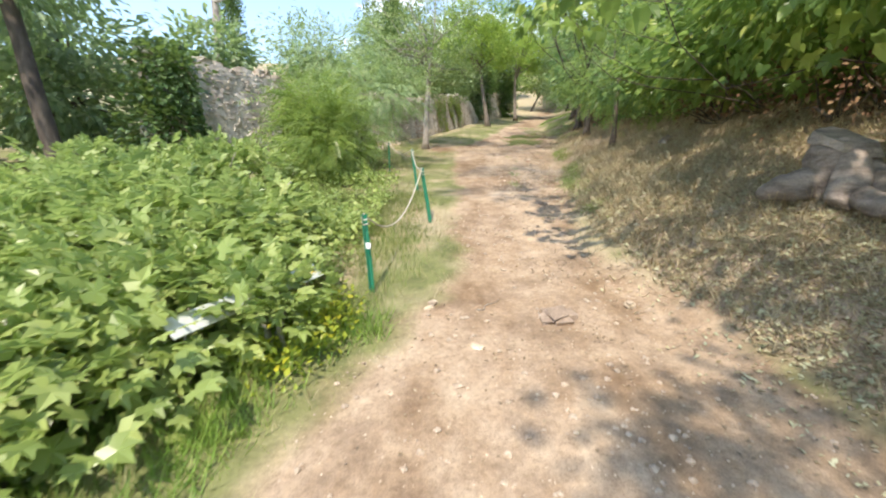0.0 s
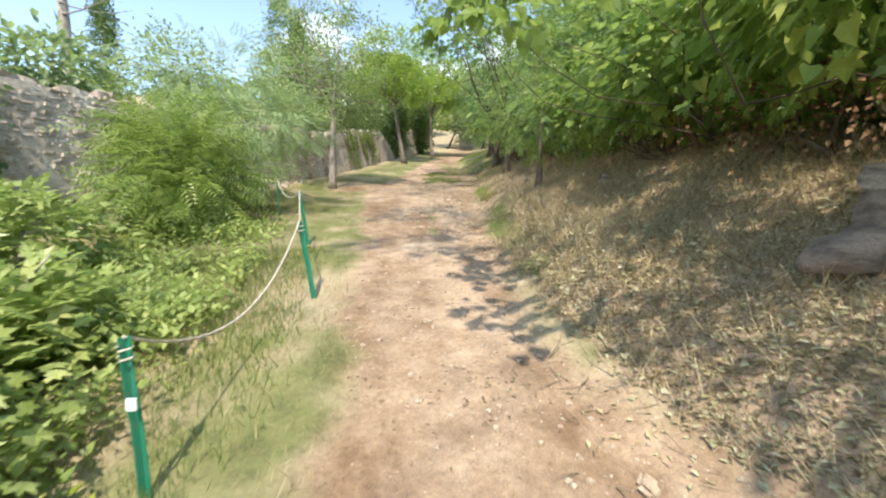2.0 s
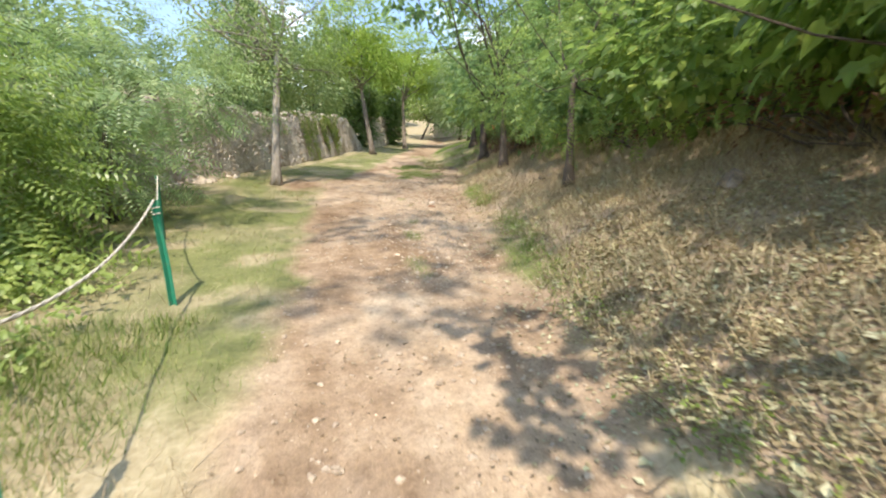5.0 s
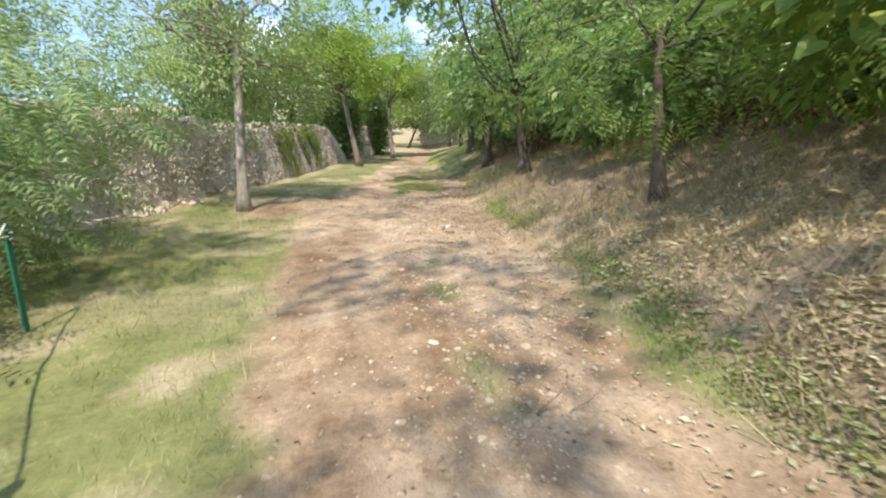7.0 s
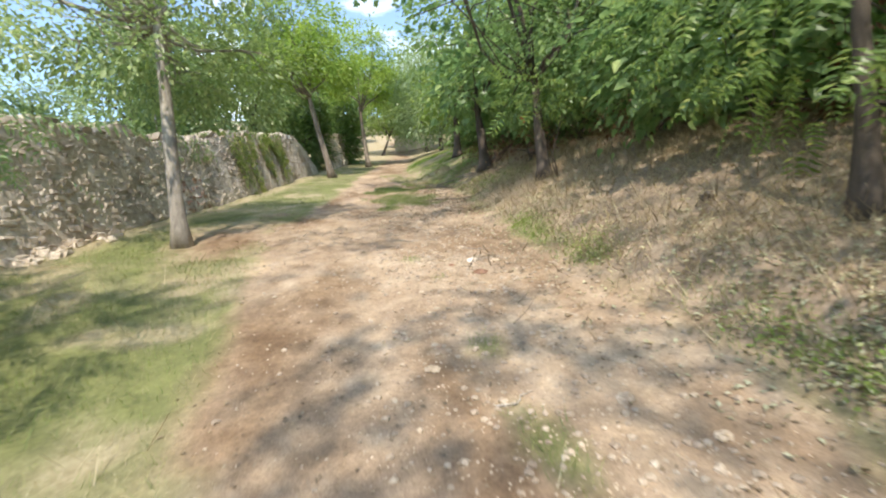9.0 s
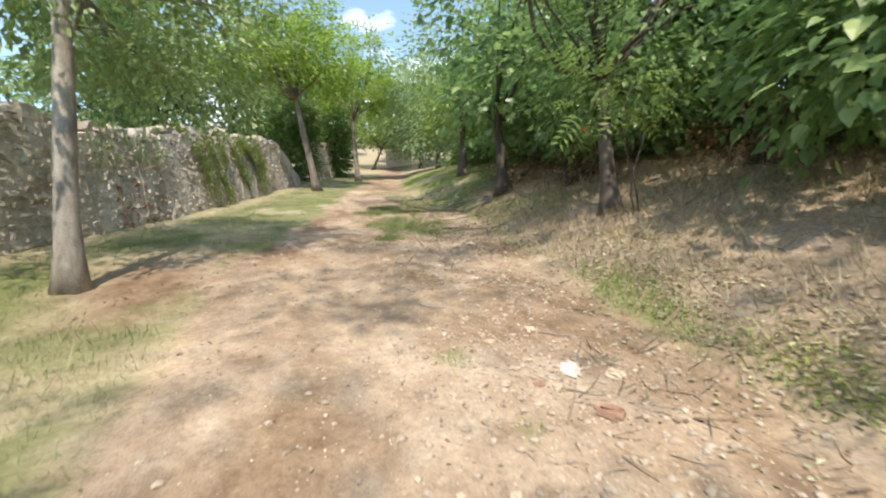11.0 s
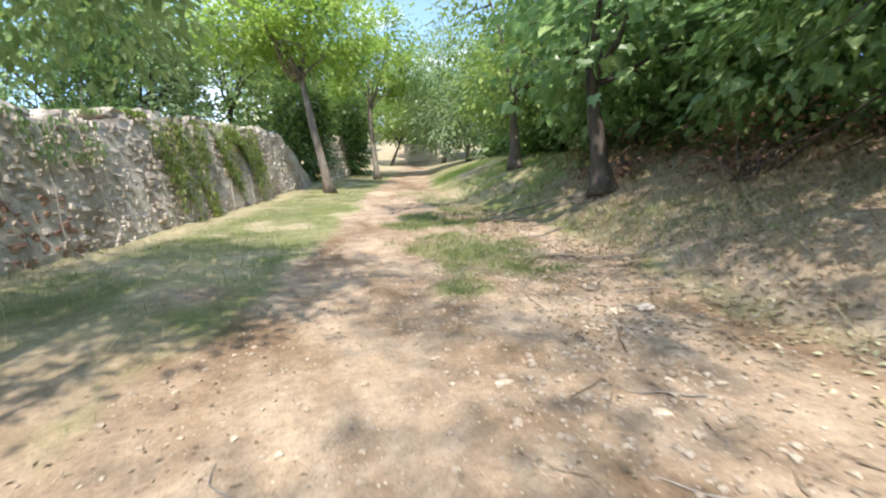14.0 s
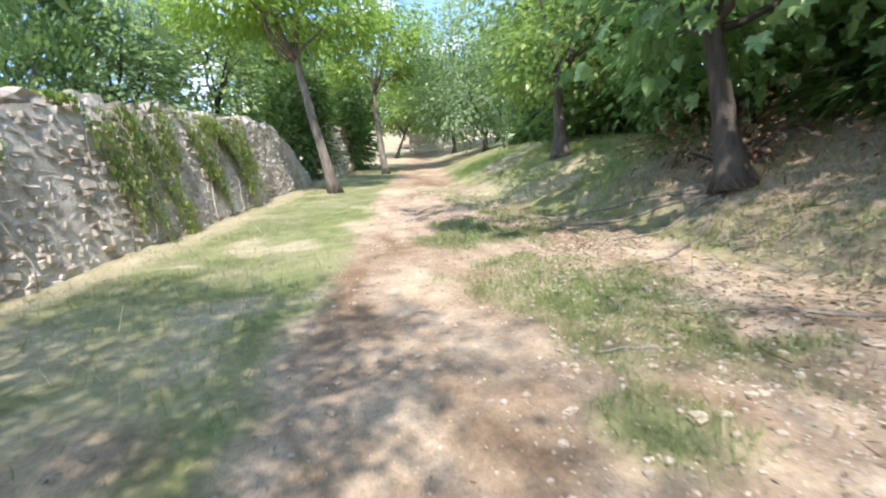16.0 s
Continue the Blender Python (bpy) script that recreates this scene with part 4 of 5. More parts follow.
HEDGE = "dark-trunked tree leaning over the track from the bank"
# the far, high blobs are unseen foliage added to dapple the track with shade
tree("tree", HEDGE, (4.76, 12.43), 2.0, 0.075, [((0.3, -0.2, 1.75), (1.5, 1.9, 0.95), 100, 8, 0.22, 0.7, 0.7, -0.9), ((0.8, 0.0, 4.2), (1.7, 2.2, 1.6), 90, 8, 0.25, 0.7), ((-4.3, -0.6, 6.0), (1.6, 2.1, 0.5), 24, 6, 0.24), ((-2.0, 1.5, 5.8), (1.5, 1.6, 0.5), 18, 6, 0.24)], FROND, 0.36, M_MULBERRY, M_BARK_DARK, 531, flare=1.8)
tree("tree", HEDGE, (5.8, 18.0), 2.2, 0.12, [((0.6, -0.3, 2.3), (1.6, 2.0, 1.0), 190, 17, 0.26, 0.66, 0.7, -0.9), ((0.6, 0.0, 4.7), (1.9, 2.3, 1.6), 150, 17, 0.3, 0.7), ((-3.2, -2.2, 6.2), (1.9, 2.2, 0.5), 72, 24, 0.24), ((-5.0, -1.0, 6.6), (1.2, 1.6, 0.5), 18, 24, 0.24), ((-1.6, -0.6, 5.6), (1.5, 1.8, 0.5), 44, 20, 0.26), ((-5.4, -4.5, 5.6), (1.0, 1.4, 0.4), 26, 22, 0.22), ((-4.0, -3.4, 6.2), (1.2, 1.2, 0.4), 20, 22, 0.24)], OVAL, 0.12, M_DARK, M_BARK_DARK, 541, (0.0, 0.1), flare=1.8)
tree("tree", HEDGE, (6.95, 23.0), 2.2, 0.165, [((0.3, -0.3, 2.6), (1.9, 2.2, 0.9), 115, 10, 0.3, 0.72, 0.7, -0.9), ((0.3, 0.2, 4.9), (2.1, 2.4, 1.7), 85, 10, 0.34, 0.7), ((-2.6, -1.0, 6.0), (1.8, 2.2, 0.6), 46, 12, 0.26)], [LOBED, HEART], 0.24, M_MAPLE, M_BARK_DARK, 551, (-0.1, 0.1), flare=1.9)
tree("tree", HEDGE, (8.1, 28.1), 2.0, 0.165, [((0.2, -0.2, 2.3), (1.9, 2.1, 0.95), 170, 16, 0.3, 0.7, 0.6, -0.9), ((0.2, 0.2, 4.8), (2.2, 2.4, 1.8), 150, 16, 0.32, 0.7)], OVAL, 0.18, M_LIME, M_BARK_DARK, 561, flare=1.8)
tree("tree", "leafy tree on the grassy slope above the track", (11.0, 38.0), 2.0, 0.14, [((-0.8, 0, 2.2), (2.5, 2.4, 1.6), 240, 20, 0.35, 0.5, 0.5, -0.9), ((-0.8, 0.3, 4.9), (2.5, 2.6, 2.1), 240, 20, 0.38)], SMALL, 0.22, M_BLUE, M_BARK_DARK, 571)
tree("tree", "small leaning tree at the edge of the sunny field", (9.6, 50.0), 2.0, 0.12, [((0.7, 0, 3.4), (2.6, 2.6, 1.4), 200, 20, 0.4), ((0.6, 0.3, 5.6), (2.6, 2.6, 1.8), 180, 20, 0.4)], SMALL, 0.26, M_LIME, M_BARK_DARK, 581, (0.9, 0.0))
tree("tree", "dense light green tree over the end of the track", (12.6, 46.0), 2.2, 0.15, [((0.0, 0, 3.4), (2.4, 2.4, 1.6), 200, 20, 0.4), ((0.0, 0.3, 6.0), (2.8, 2.8, 2.2), 220, 20, 0.42)], SMALL, 0.26, M_GREY, M_BARK_DARK, 586)

# large-leaved mulberry bushes along the bank
BANK = "large-leaved mulberry bush hanging over the earth bank"
# the small sprays near x -4 are added out of view to cast leaf shadows
for k, (x, y, blobs) in enumerate([
    (5.4, 0.9, [((-0.5, 0.0, 1.5), (1.9, 1.8, 1.0), 110, 13), ((0.4, 0, 3.1), (1.7, 1.8, 1.0), 84, 12)]),
    (5.4, 4.4, [((-1.0, -0.1, 1.3), (1.7, 1.5, 0.8), 195, 13), ((0.2, 0.3, 2.7), (1.5, 1.5, 0.9), 75, 12), ((-4.0, -0.4, 1.1), (0.7, 0.6, 0.2), 10, 10)]),
    (5.6, 7.4, [((-0.65, -0.2, 1.12), (1.4, 1.5, 0.95), 160, 13), ((0.1, 0.3, 2.8), (1.5, 1.5, 0.9), 70, 12), ((-3.8, -1.4, 1.05), (0.7, 0.6, 0.2), 12, 10), ((-3.9, -0.7, 1.2), (0.5, 0.35, 0.15), 6, 9)]),
    (6.2, 10.2, [((-0.7, -0.1, 0.95), (1.4, 1.4, 0.95), 160, 13), ((-0.1, 0.3, 2.7), (1.5, 1.4, 1.1), 90, 12)]),
    (7.0, 14.6, [((-0.6, 0.0, 1.0), (1.4, 1.7, 1.0), 160, 13), ((0.0, 0.4, 2.9), (1.6, 1.7, 1.3), 140, 12)]),
    (8.1, 19.6, [((-0.6, 0.0, 1.1), (1.4, 1.8, 1.0), 150, 13), ((0.2, 0.4, 3.0), (1.6, 1.8, 1.4), 125, 12)]),
    (9.3, 24.4, [((-0.5, 0.0, 1.3), (1.5, 1.9, 1.2), 150, 13), ((0.3, 0.4, 3.3), (1.6, 2.0, 1.5), 125, 12)])]):
    blobs = [(c, q, n, per, 0.22, 0.74, 0.6, -0.8) for c, q, n, per in blobs]
    shrub("mulberry_bush", BANK, (x, y), blobs, [HEART, LOBED, HEART], 0.19 if y < 9 else 0.165, M_MULBERRY if y < 12 else M_MAPLE, 600 + 10 * k, 8, "bushes on the bank", thick=0.015)
shrub("robinia_sapling", "robinia sapling with long pinnate leaves beside the dark trunk", (5.75, 17.35), [((-0.75, -0.2, 1.35), (0.4, 0.45, 0.3), 14, 4, 0.12), ((0.1, 0.1, 1.7), (0.4, 0.4, 0.4), 10, 3, 0.12)], FROND, 0.42, M_MULBERRY, 645, 2, thick=0.014)
shrub("ivy_bush", "thick dark ivy hiding the broken end of the wall", (-6.3, 9.75), [((0, 0, 1.0), (0.7, 0.6, 1.1), 150, 16, 0.2, 0.6, 0.5, -1), ((0.1, 0.2, 2.3), (0.6, 0.6, 0.7), 90, 16, 0.2, 0.6, 0.5, -1)], HEART, 0.12, M_IVY, 646, 6)
# dry bramble in the hollow under the bushes
for k, (x, y) in enumerate([(4.9, 2.6), (5.0, 5.6), (5.3, 8.4), (6.4, 12.6), (7.2, 16.8), (7.3, 20.6), (7.6, 23.6)]):
    shrub("bramble", "tangle of dry reddish-brown bramble under the bushes", (x, y), [((0, 0, 0.4), (0.7, 1.4, 0.5), 90, 13, 0.2, 0.3, 0.4, -0.7)], SMALL, 0.085, M_BRAMBLE, 650 + 9 * k, 16, "brambles on the bank")
# dense mass closing the bank behind them
for k, y in enumerate(np.arange(-3, 36, 4.0)):
    x = 8.0 + 0.13 * max(0, y - 6) + 0.5 * (k % 2)
    shrub("hedge_tree", "dense dark hedge tree on top of the bank", (x, float(y)), [((-0.7, 0, 0.4), (1.1, 2.4, 0.6), 70, 16, 0.3, 0.4, 0.4, -1), ((0, 0, 1.2), (1.4, 2.6, 1.5), 230, 18, 0.4, 0.5, 0.4, -1), ((0.2, 0, 3.6), (1.7, 2.7, 1.9), 250, 18, 0.42, 0.5, 0.4, -1), ((0.3, 0, 6.2), (2.0, 2.7, 2.0), 84, 16, 0.45, 0.5, 0.4, -1)], SMALL, 0.305, M_DARK, 700 + 10 * k, 5, "trees on top of the bank", "tree")
# added tree: its high limbs stay out of view and only shade the track
tree("tree", "added tall tree on the bank, its unseen crown shading the track", (6.9, 6.0), 5.5, 0.16, [((0.4, 0, 6.0), (0.8, 0.8, 0.6), 24, 18, 0.2), ((-4.2, 0.2, 6.0), (1.6, 1.4, 0.5), 16, 24, 0.24), ((-6.4, 1.4, 6.4), (1.5, 2.0, 0.5), 42, 24, 0.24), ((-7.5, -1.8, 6.2), (1.2, 0.9, 0.4), 20, 22, 0.22)], HEART, 0.13, M_MULBERRY, M_BARK_DARK, 596)
# unseen tree added behind the camera; its tall crowns shade the foot of the track
tree("tree", "unseen tall tree added to shade the start of the track", (3.9, -4.2), 4.5, 0.18, [((-2.6, 1.9, 5.8), (1.9, 1.3, 0.6), 90, 22, 0.28), ((0.8, 0.0, 6.6), (2.0, 2.0, 1.2), 70, 18, 0.35), ((-1.2, 5.7, 4.6), (1.2, 1.6, 0.45), 60, 20, 0.24)], OVAL, 0.2, M_MULBERRY, M_BARK_DARK, 591)

# ---- growth on the left ----
FIGS = "fig bush with large lobed bright green leaves"
for k, (x, y, blobs) in enumerate([
    (-3.4, 4.3, [((0.3, 0, 0.6), (1.5, 1.3, 0.5), 230, 12), ((-0.3, 0.5, 0.85), (1.0, 1.0, 0.4), 100, 12)]),
    (-2.6, 5.9, [((0.0, 0, 0.45), (0.8, 0.9, 0.4), 110, 10)]),
    (-4.6, 6.4, [((0.0, 0, 0.75), (1.5, 1.4, 0.5), 200, 12)]),
    (-2.3, 3.1, [((0.0, 0, 0.45), (0.9, 0.8, 0.42), 120, 10)]),
    (-5.6, 4.0, [((0.0, 0, 0.6), (1.5, 1.4, 0.5), 190, 12)]),
    (-4.0, 8.0, [((0.0, 0, 0.7), (1.1, 1.0, 0.5), 130, 10)]),
    (-1.36, 3.2, [((0.0, 0, 0.4), (0.24, 0.34, 0.22), 24, 8)]),
    (-2.15, 2.2, [((0.0, 0, 0.32), (0.55, 0.5, 0.3), 60, 10)]),
    (-2.9, 1.7, [((0.0, 0, 0.4), (0.8, 0.6, 0.38), 100, 11)]),
    (-3.6, 2.4, [((0.0, 0, 0.5), (1.1, 0.9, 0.5), 120, 10)])]):
    shrub("fig_bush", FIGS, (x, y), [(c, q, int(n * 1.45), per, 0.18, 0.6, 0.25, -0.35) for c, q, n, per in blobs], LOBED, 0.16, M_FIG, 800 + 10 * k, 7, "fig bushes", stem_mat=M_BARK)
shrub("sumac_shrub", "feathery sumac shrub with long divided leaves", (-2.95, 10.9), [((0, 0, 0.9), (0.9, 1.1, 0.8), 150, 8, 0.25), ((-0.3, 0.5, 1.7), (0.8, 0.9, 0.6), 70, 8, 0.25)], FROND, 0.5, M_LIME, 870, 7)
shrub("sumac_shrub", "tall feathery grey-green sumac leaning over the posts", (-2.7, 13.7), [((-0.2, 0, 0.9), (1.0, 1.3, 0.8), 80, 8, 0.3, 0.6), ((0.55, 0.2, 2.1), (1.4, 1.5, 0.8), 125, 8, 0.3, 0.6), ((-0.6, 0.4, 3.2), (1.6, 1.6, 0.8), 80, 7, 0.3, 0.6)], FROND, 0.40, M_SUMAC, 880, 9)
shrub("plum_shrub", "tall grey-green shrub beside the stone wall", (-4.0, 15.0), [((0, 0, 1.9), (1.1, 1.5, 1.4), 220, 20, 0.28), ((-0.6, 0.4, 3.4), (1.3, 1.5, 1.0), 190, 20, 0.28)], SMALL, 0.13, M_BLUE, 890, 9)
tree("tree", "leaning dark tree in the hollow below the track", (-7.4, 8.6), 6.5, 0.17, [((-1.5, 0, 4.4), (1.7, 1.9, 1.2), 180, 20, 0.4), ((-1.6, 0.3, 6.4), (1.8, 2.0, 1.4), 180, 20, 0.4)], OVAL, 0.17, M_BLUE, M_BARK_DARK, 901, (-1.0, -0.4))
# woods behind the wall and in the hollow
for k, (x, y, h, s, mat) in enumerate([(-12, 7, 4.5, 2.8, M_BLUE), (-10.5, 12, 3.2, 2.2, M_BLUE), (-16, 15, 5, 3.0, M_BLUE), (-6.0, 36, 6, 2.2, M_BLUE), (-3.4, 37, 6.5, 2.4, M_BLUE), (-12, 40, 4.5, 3.0, M_BLUE), (-0.6, 40, 7, 2.6, M_GREY), (1.5, 45, 7, 2.8, M_DARK), (-6, 50, 8, 3.2, M_BLUE), (4.0, 56, 8, 3.2, M_LIME), (-20, 8, 5, 3.4, M_BLUE), (2.2, 37.6, 3.4, 1.3, M_IVY), (5.0, 42.5, 3.6, 1.4, M_DARK), (-9, 16.5, 3.4, 1.8, M_BLUE),
                                   (15, 58, 6, 3.2, M_LIME), (17, 48, 6, 3.0, M_BLUE), (20, 66, 7, 3.4, M_LIME), (11, 78, 8, 4.0, M_LIME), (26, 90, 8, 4.5, M_BLUE), (6, 84, 9, 4.4, M_BLUE), (14.5, 41, 5.5, 2.4, M_DARK), (17, 92, 10, 5, M_GREY), (0, 70, 9, 4, M_BLUE), (20, 78, 9, 4.4, M_GREY), (8.5, 66, 7, 3.2, M_GREY)]):
    low = s < 1.5
    tree("tree", "broad leafy tree in the woods beyond the wall" if x < 5 else "broad leafy tree at the edge of the field", (x, y), h * 0.5, 0.18, [((0, 0, h * (0.40 if low else 0.56)), (s, s, h * 0.42), 150, 17, 0.3, 0.5, 0.4, -1), ((0.4, 0.2, h * 0.95), (s * 0.85, s * 0.85, h * 0.34), 105, 17, 0.3)], SMALL, 0.31 if y < 45 else 0.44, mat, M_BARK_DARK, 910 + 7 * k)


def cypress(x, y, h, w, seed):
    shrub("cypress", "tall dark columnar cypress beyond the wall", (x, y), [((0, 0, h * f), (w * q, w * q, h * 0.2), 70, 16, 0.22, 0.7, -1.2, -1) for f, q in ((0.15, 0.9), (0.38, 1.0), (0.6, 0.8), (0.8, 0.5), (0.93, 0.22))], SMALL, 0.22, M_IVY, seed, 4, "", "tree")


cypress(-16, 34, 9.5, 1.0, 1100)
cypress(-6.4, 40, 15, 1.2, 1110)
cypress(-4.2, 34.5, 9.0, 1.1, 1120)

# dead conifer behind the wall
dead = thing("dead_tree", "bare dead conifer with snapped side branches", "tree", (-10, 20, gz(-10, 20)))
v, f = tube(np.array([(0, 0, -0.1), (0.05, 0, 3), (-0.1, 0.1, 6), (-0.35, 0, 9), (-0.6, 0, 12)]), (0.22, 0.2, 0.16, 0.12, 0.05), 10, 0.08, 5)
part_of("trunk", quads_mesh("trunk", v, f, M_BARK), dead)
r = np.random.default_rng(12)
for k in range(20):
    z = 2.8 + 0.42 * k
    a = r.uniform(0, 6.28)
    ln = r.uniform(0.9, 2.2)
    st = np.array((-0.05 * (z - 3), 0, z))
    v, f = tube(curve_points(st, st + np.array((math.cos(a) * ln, math.sin(a) * ln, r.uniform(-0.3, 0.5))), 0.1, 6, k), np.linspace(0.04, 0.008, 6), 5, 0.1, k)
    part_of("branch", quads_mesh("branch", v, f, M_BARK), dead)

# orange marker ribbon tied among the branches
ribbon = thing("marker_ribbon", "faded orange marker ribbon tied to a twig", "ribbon", (5.42, 18.12, 4.40))
bm = bmesh.new()
rows = []
for k in range(7):
    a = k * 0.5
    rows.append([bm.verts.new((0.02 * math.sin(a) + 0.012 * k, 0.035 * j + 0.01 * math.cos(a * 2), 0.05 - 0.02 * k - 0.01 * j)) for j in (-1, 1)])
for a, b in zip(rows, rows[1:]):
    bm.faces.new((a[0], a[1], b[1], b[0]))
bmesh.ops.solidify(bm, geom=list(bm.faces), thickness=0.003)
part("ribbon_band", bm, M_ORANGE, ribbon)
v, f = tube(curve_points((0, 0, 0.05), (0.40, -0.08, 0.10), 0.08, 6, 3), np.linspace(0.006, 0.012, 6), 6, 0.1, 3)
part_of("twig", quads_mesh("twig", v, f, M_BARK_DARK), ribbon)

# pale buildings seen at the end of the track
def far_wall(at, length, height, yaw, label):
    t = thing("garden_wall", label, "wall", (*at, gz(*at)))
    bm = bmesh.new()
    bmesh.ops.create_cube(bm, size=1.0)
    bmesh.ops.scale(bm, vec=(length, 0.3, height + 1.0), verts=bm.verts)
    bmesh.ops.translate(bm, vec=(0, 0, (height - 1.0) / 2), verts=bm.verts)
    part("wall_body", bm, M_FARWALL, t)
    bm = bmesh.new()
    bmesh.ops.create_cube(bm, size=1.0)
    bmesh.ops.scale(bm, vec=(length + 0.1, 0.42, 0.1), verts=bm.verts)
    bmesh.ops.bevel(bm, geom=list(bm.edges), offset=0.02, segments=1, affect="EDGES")
    bmesh.ops.translate(bm, vec=(0, 0, height + 0.04), verts=bm.verts)
    part("coping", bm, M_FARWALL, t)
    t.rotation_euler = (0, 0, yaw)


far_wall((13.5, 52.5), 4.0, 1.3, -0.2, "low pale plastered garden wall at the end of the track")


# ---- ground cover ----
def grow(name, label, category, count, box, density, shape, size, mat, seed, flat=False, lift=0.0, tilt=0.45):
    """Blades or leaves strewn over the ground where density allows."""
    r = np.random.default_rng(seed)
    x, y = r.uniform(box[0], box[1], count), r.uniform(box[2], box[3], count)
    keep = r.random(count) < density(x, y)
    x, y = x[keep], y[keep]
    z = ground(x, y) + lift * r.random(len(x))
    p = np.stack([x, y, z], 1)
    a = r.uniform(0, 2 * np.pi, len(x))
    if flat:
        along = np.stack([np.cos(a), np.sin(a), r.normal(0.12, 0.3, len(x))], 1)
        up = np.stack([r.normal(0, 0.35, len(x)), r.normal(0, 0.35, len(x)), np.ones(len(x))], 1)
    else:
        along = np.stack([np.cos(a) * tilt, np.sin(a) * tilt, np.ones(len(x))], 1) + r.normal(0, 0.2, (len(x), 3))
        up = np.stack([-np.cos(a), -np.sin(a), np.full(len(x), 0.2)], 1)
    v, f = scatter(shape, p, along, up, size * r.uniform(0.45, 1.3, len(x)))
    t = thing(name, label, category, kind="stuff")
    part_of("blades" if not flat else "leaves", raw_mesh(name, v, f, mat), t)
    return t


def verge(x, y):
    d, g, lt, tf, dr = cover(x, y)
    beyond = x > wall_x(y) + 0.1
    return np.where(beyond | (y < 9), np.maximum(g * np.clip(0.1 + 2.0 * (fbm(x, y, 0.8, 15) - 0.28), 0, 1) * np.where(y < 9.5, 1 - 0.85 * dr, 1 - 0.3 * dr), tf), 0)


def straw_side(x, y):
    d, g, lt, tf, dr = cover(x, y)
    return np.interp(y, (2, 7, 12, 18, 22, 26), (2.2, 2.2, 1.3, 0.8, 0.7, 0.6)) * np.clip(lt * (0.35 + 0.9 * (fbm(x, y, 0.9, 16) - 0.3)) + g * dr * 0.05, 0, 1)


def litter_side(x, y):
    d, g, lt, tf, dr = cover(x, y)
    left, right = road_sides(y)
    near = np.exp(-np.clip(x - right, 0, 9) / 1.4)
    return np.clip((lt * near + d * np.clip(1 - (right - x) / 0.7, 0, 1) * 0.25) * (fbm(x, y, 0.9, 17) * 1.8 - np.interp(y, (3, 8, 13, 20, 24), (0.15, 0.25, 0.35, 0.45, 0.6))), 0, 1)


grow("grass", "short sunlit green and straw grass on the verge", "grass", 312000, (-4.5, 6.5, 1.0, 34.0), verge, BLADE, 0.062, M_GRASS, 21, tilt=1.0)
grow("grass", "lush taller grass at the foot of the bushes", "grass", 90000, (-3.6, 0.2, 1.0, 9.5), lambda x, y: np.clip((np.interp(y, ROAD_Y, ROAD_L) - 0.35 - x) / 0.6, 0, 1) * (fbm(x, y, 0.7, 18) * 1.4 - 0.2), BLADE, 0.12, M_GRASS, 22, tilt=0.8)
grow("grass", "long lush grass between the fig leaves and the track", "grass", 17000, (-2.4, -0.4, 1.2, 3.7), lambda x, y: np.clip((np.interp(y, ROAD_Y, ROAD_L) - 0.1 - x) / 0.25, 0, 1) * np.clip(fbm(x, y, 0.5, 81) * 2.2 - 0.5, 0, 1), BLADE, 0.15, M_BRIGHT, 82, tilt=1.1)
grow("grass_tufts", "bright grass tufts growing between the wheel tracks", "grass", 60000, (-0.7, 6.2, 8.0, 31.0), lambda x, y: np.clip(cover(x, y)[3] * 1.4, 0, 1), BLADE, 0.075, M_TUFT, 29, tilt=1.0)
for box, seed in (((3.2, 5.4, 23.4, 26.8), 61), ((2.6, 5.0, 20.0, 23.9), 62)):
    grow("grass_tufts", "broad lush patch of grass in the middle of the track", "grass", 26000, box, lambda x, y: np.clip(cover(x, y)[3] * 1.7 * np.clip(fbm(x, y, 0.22, 71) * 4.0 - 1.0, 0.15, 1), 0, 1), BLADE, 0.07, M_TUFT, seed, tilt=1.1)
grow("grass", "patchy shaded grass on the slope under the trees", "grass", 80000, (5.0, 9.8, 19.0, 34.0), lambda x, y: np.clip((x - np.interp(y, EDGE_Y, EDGE_R)) / 0.5, 0, 1) * np.clip(fbm(x, y, 0.9, 63) * 3.0 - 0.95, 0, 1) * np.interp(y, (19, 23), (0.3, 1)) * np.where(y < 25, np.interp(x, (6.3, 7.2), (1, 0.2)), 1), BLADE, 0.10, M_BRIGHT, 64, tilt=1.0)
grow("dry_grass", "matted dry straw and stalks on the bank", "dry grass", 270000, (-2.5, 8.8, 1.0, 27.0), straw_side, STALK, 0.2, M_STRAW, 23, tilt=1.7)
grow("leaf_litter", "curled grey-green fallen leaves strewn along the bank", "leaf litter", 300000, (1.5, 8.5, 1.0, 27.0), litter_side, SMALL, 0.05, M_LITTER, 24, True, 0.02)
grow("dry_grass", "short bleached stalks among the verge grass", "dry grass", 130000, (-2.6, 1.2, 2.0, 20.0), lambda x, y: np.clip(cover(x, y)[1] * (0.15 + cover(x, y)[4]), 0, 1) * (x > wall_x(y)), STALK, 0.055, M_STRAW, 41, tilt=2.0)
grow("leaf_litter", "small brown and olive leaf bits matted at the foot of the bank", "leaf litter", 70000, (1.8, 4.6, 2.0, 10.0), lambda x, y: np.clip(cover(x, y)[2] * 1.2 - 0.05, 0, 1) * np.exp(-np.clip(x - np.interp(y, EDGE_Y, EDGE_R) - 0.6, 0, 9) / 0.9), SMALL, 0.045, M_OLIVE, 47, True, 0.015)
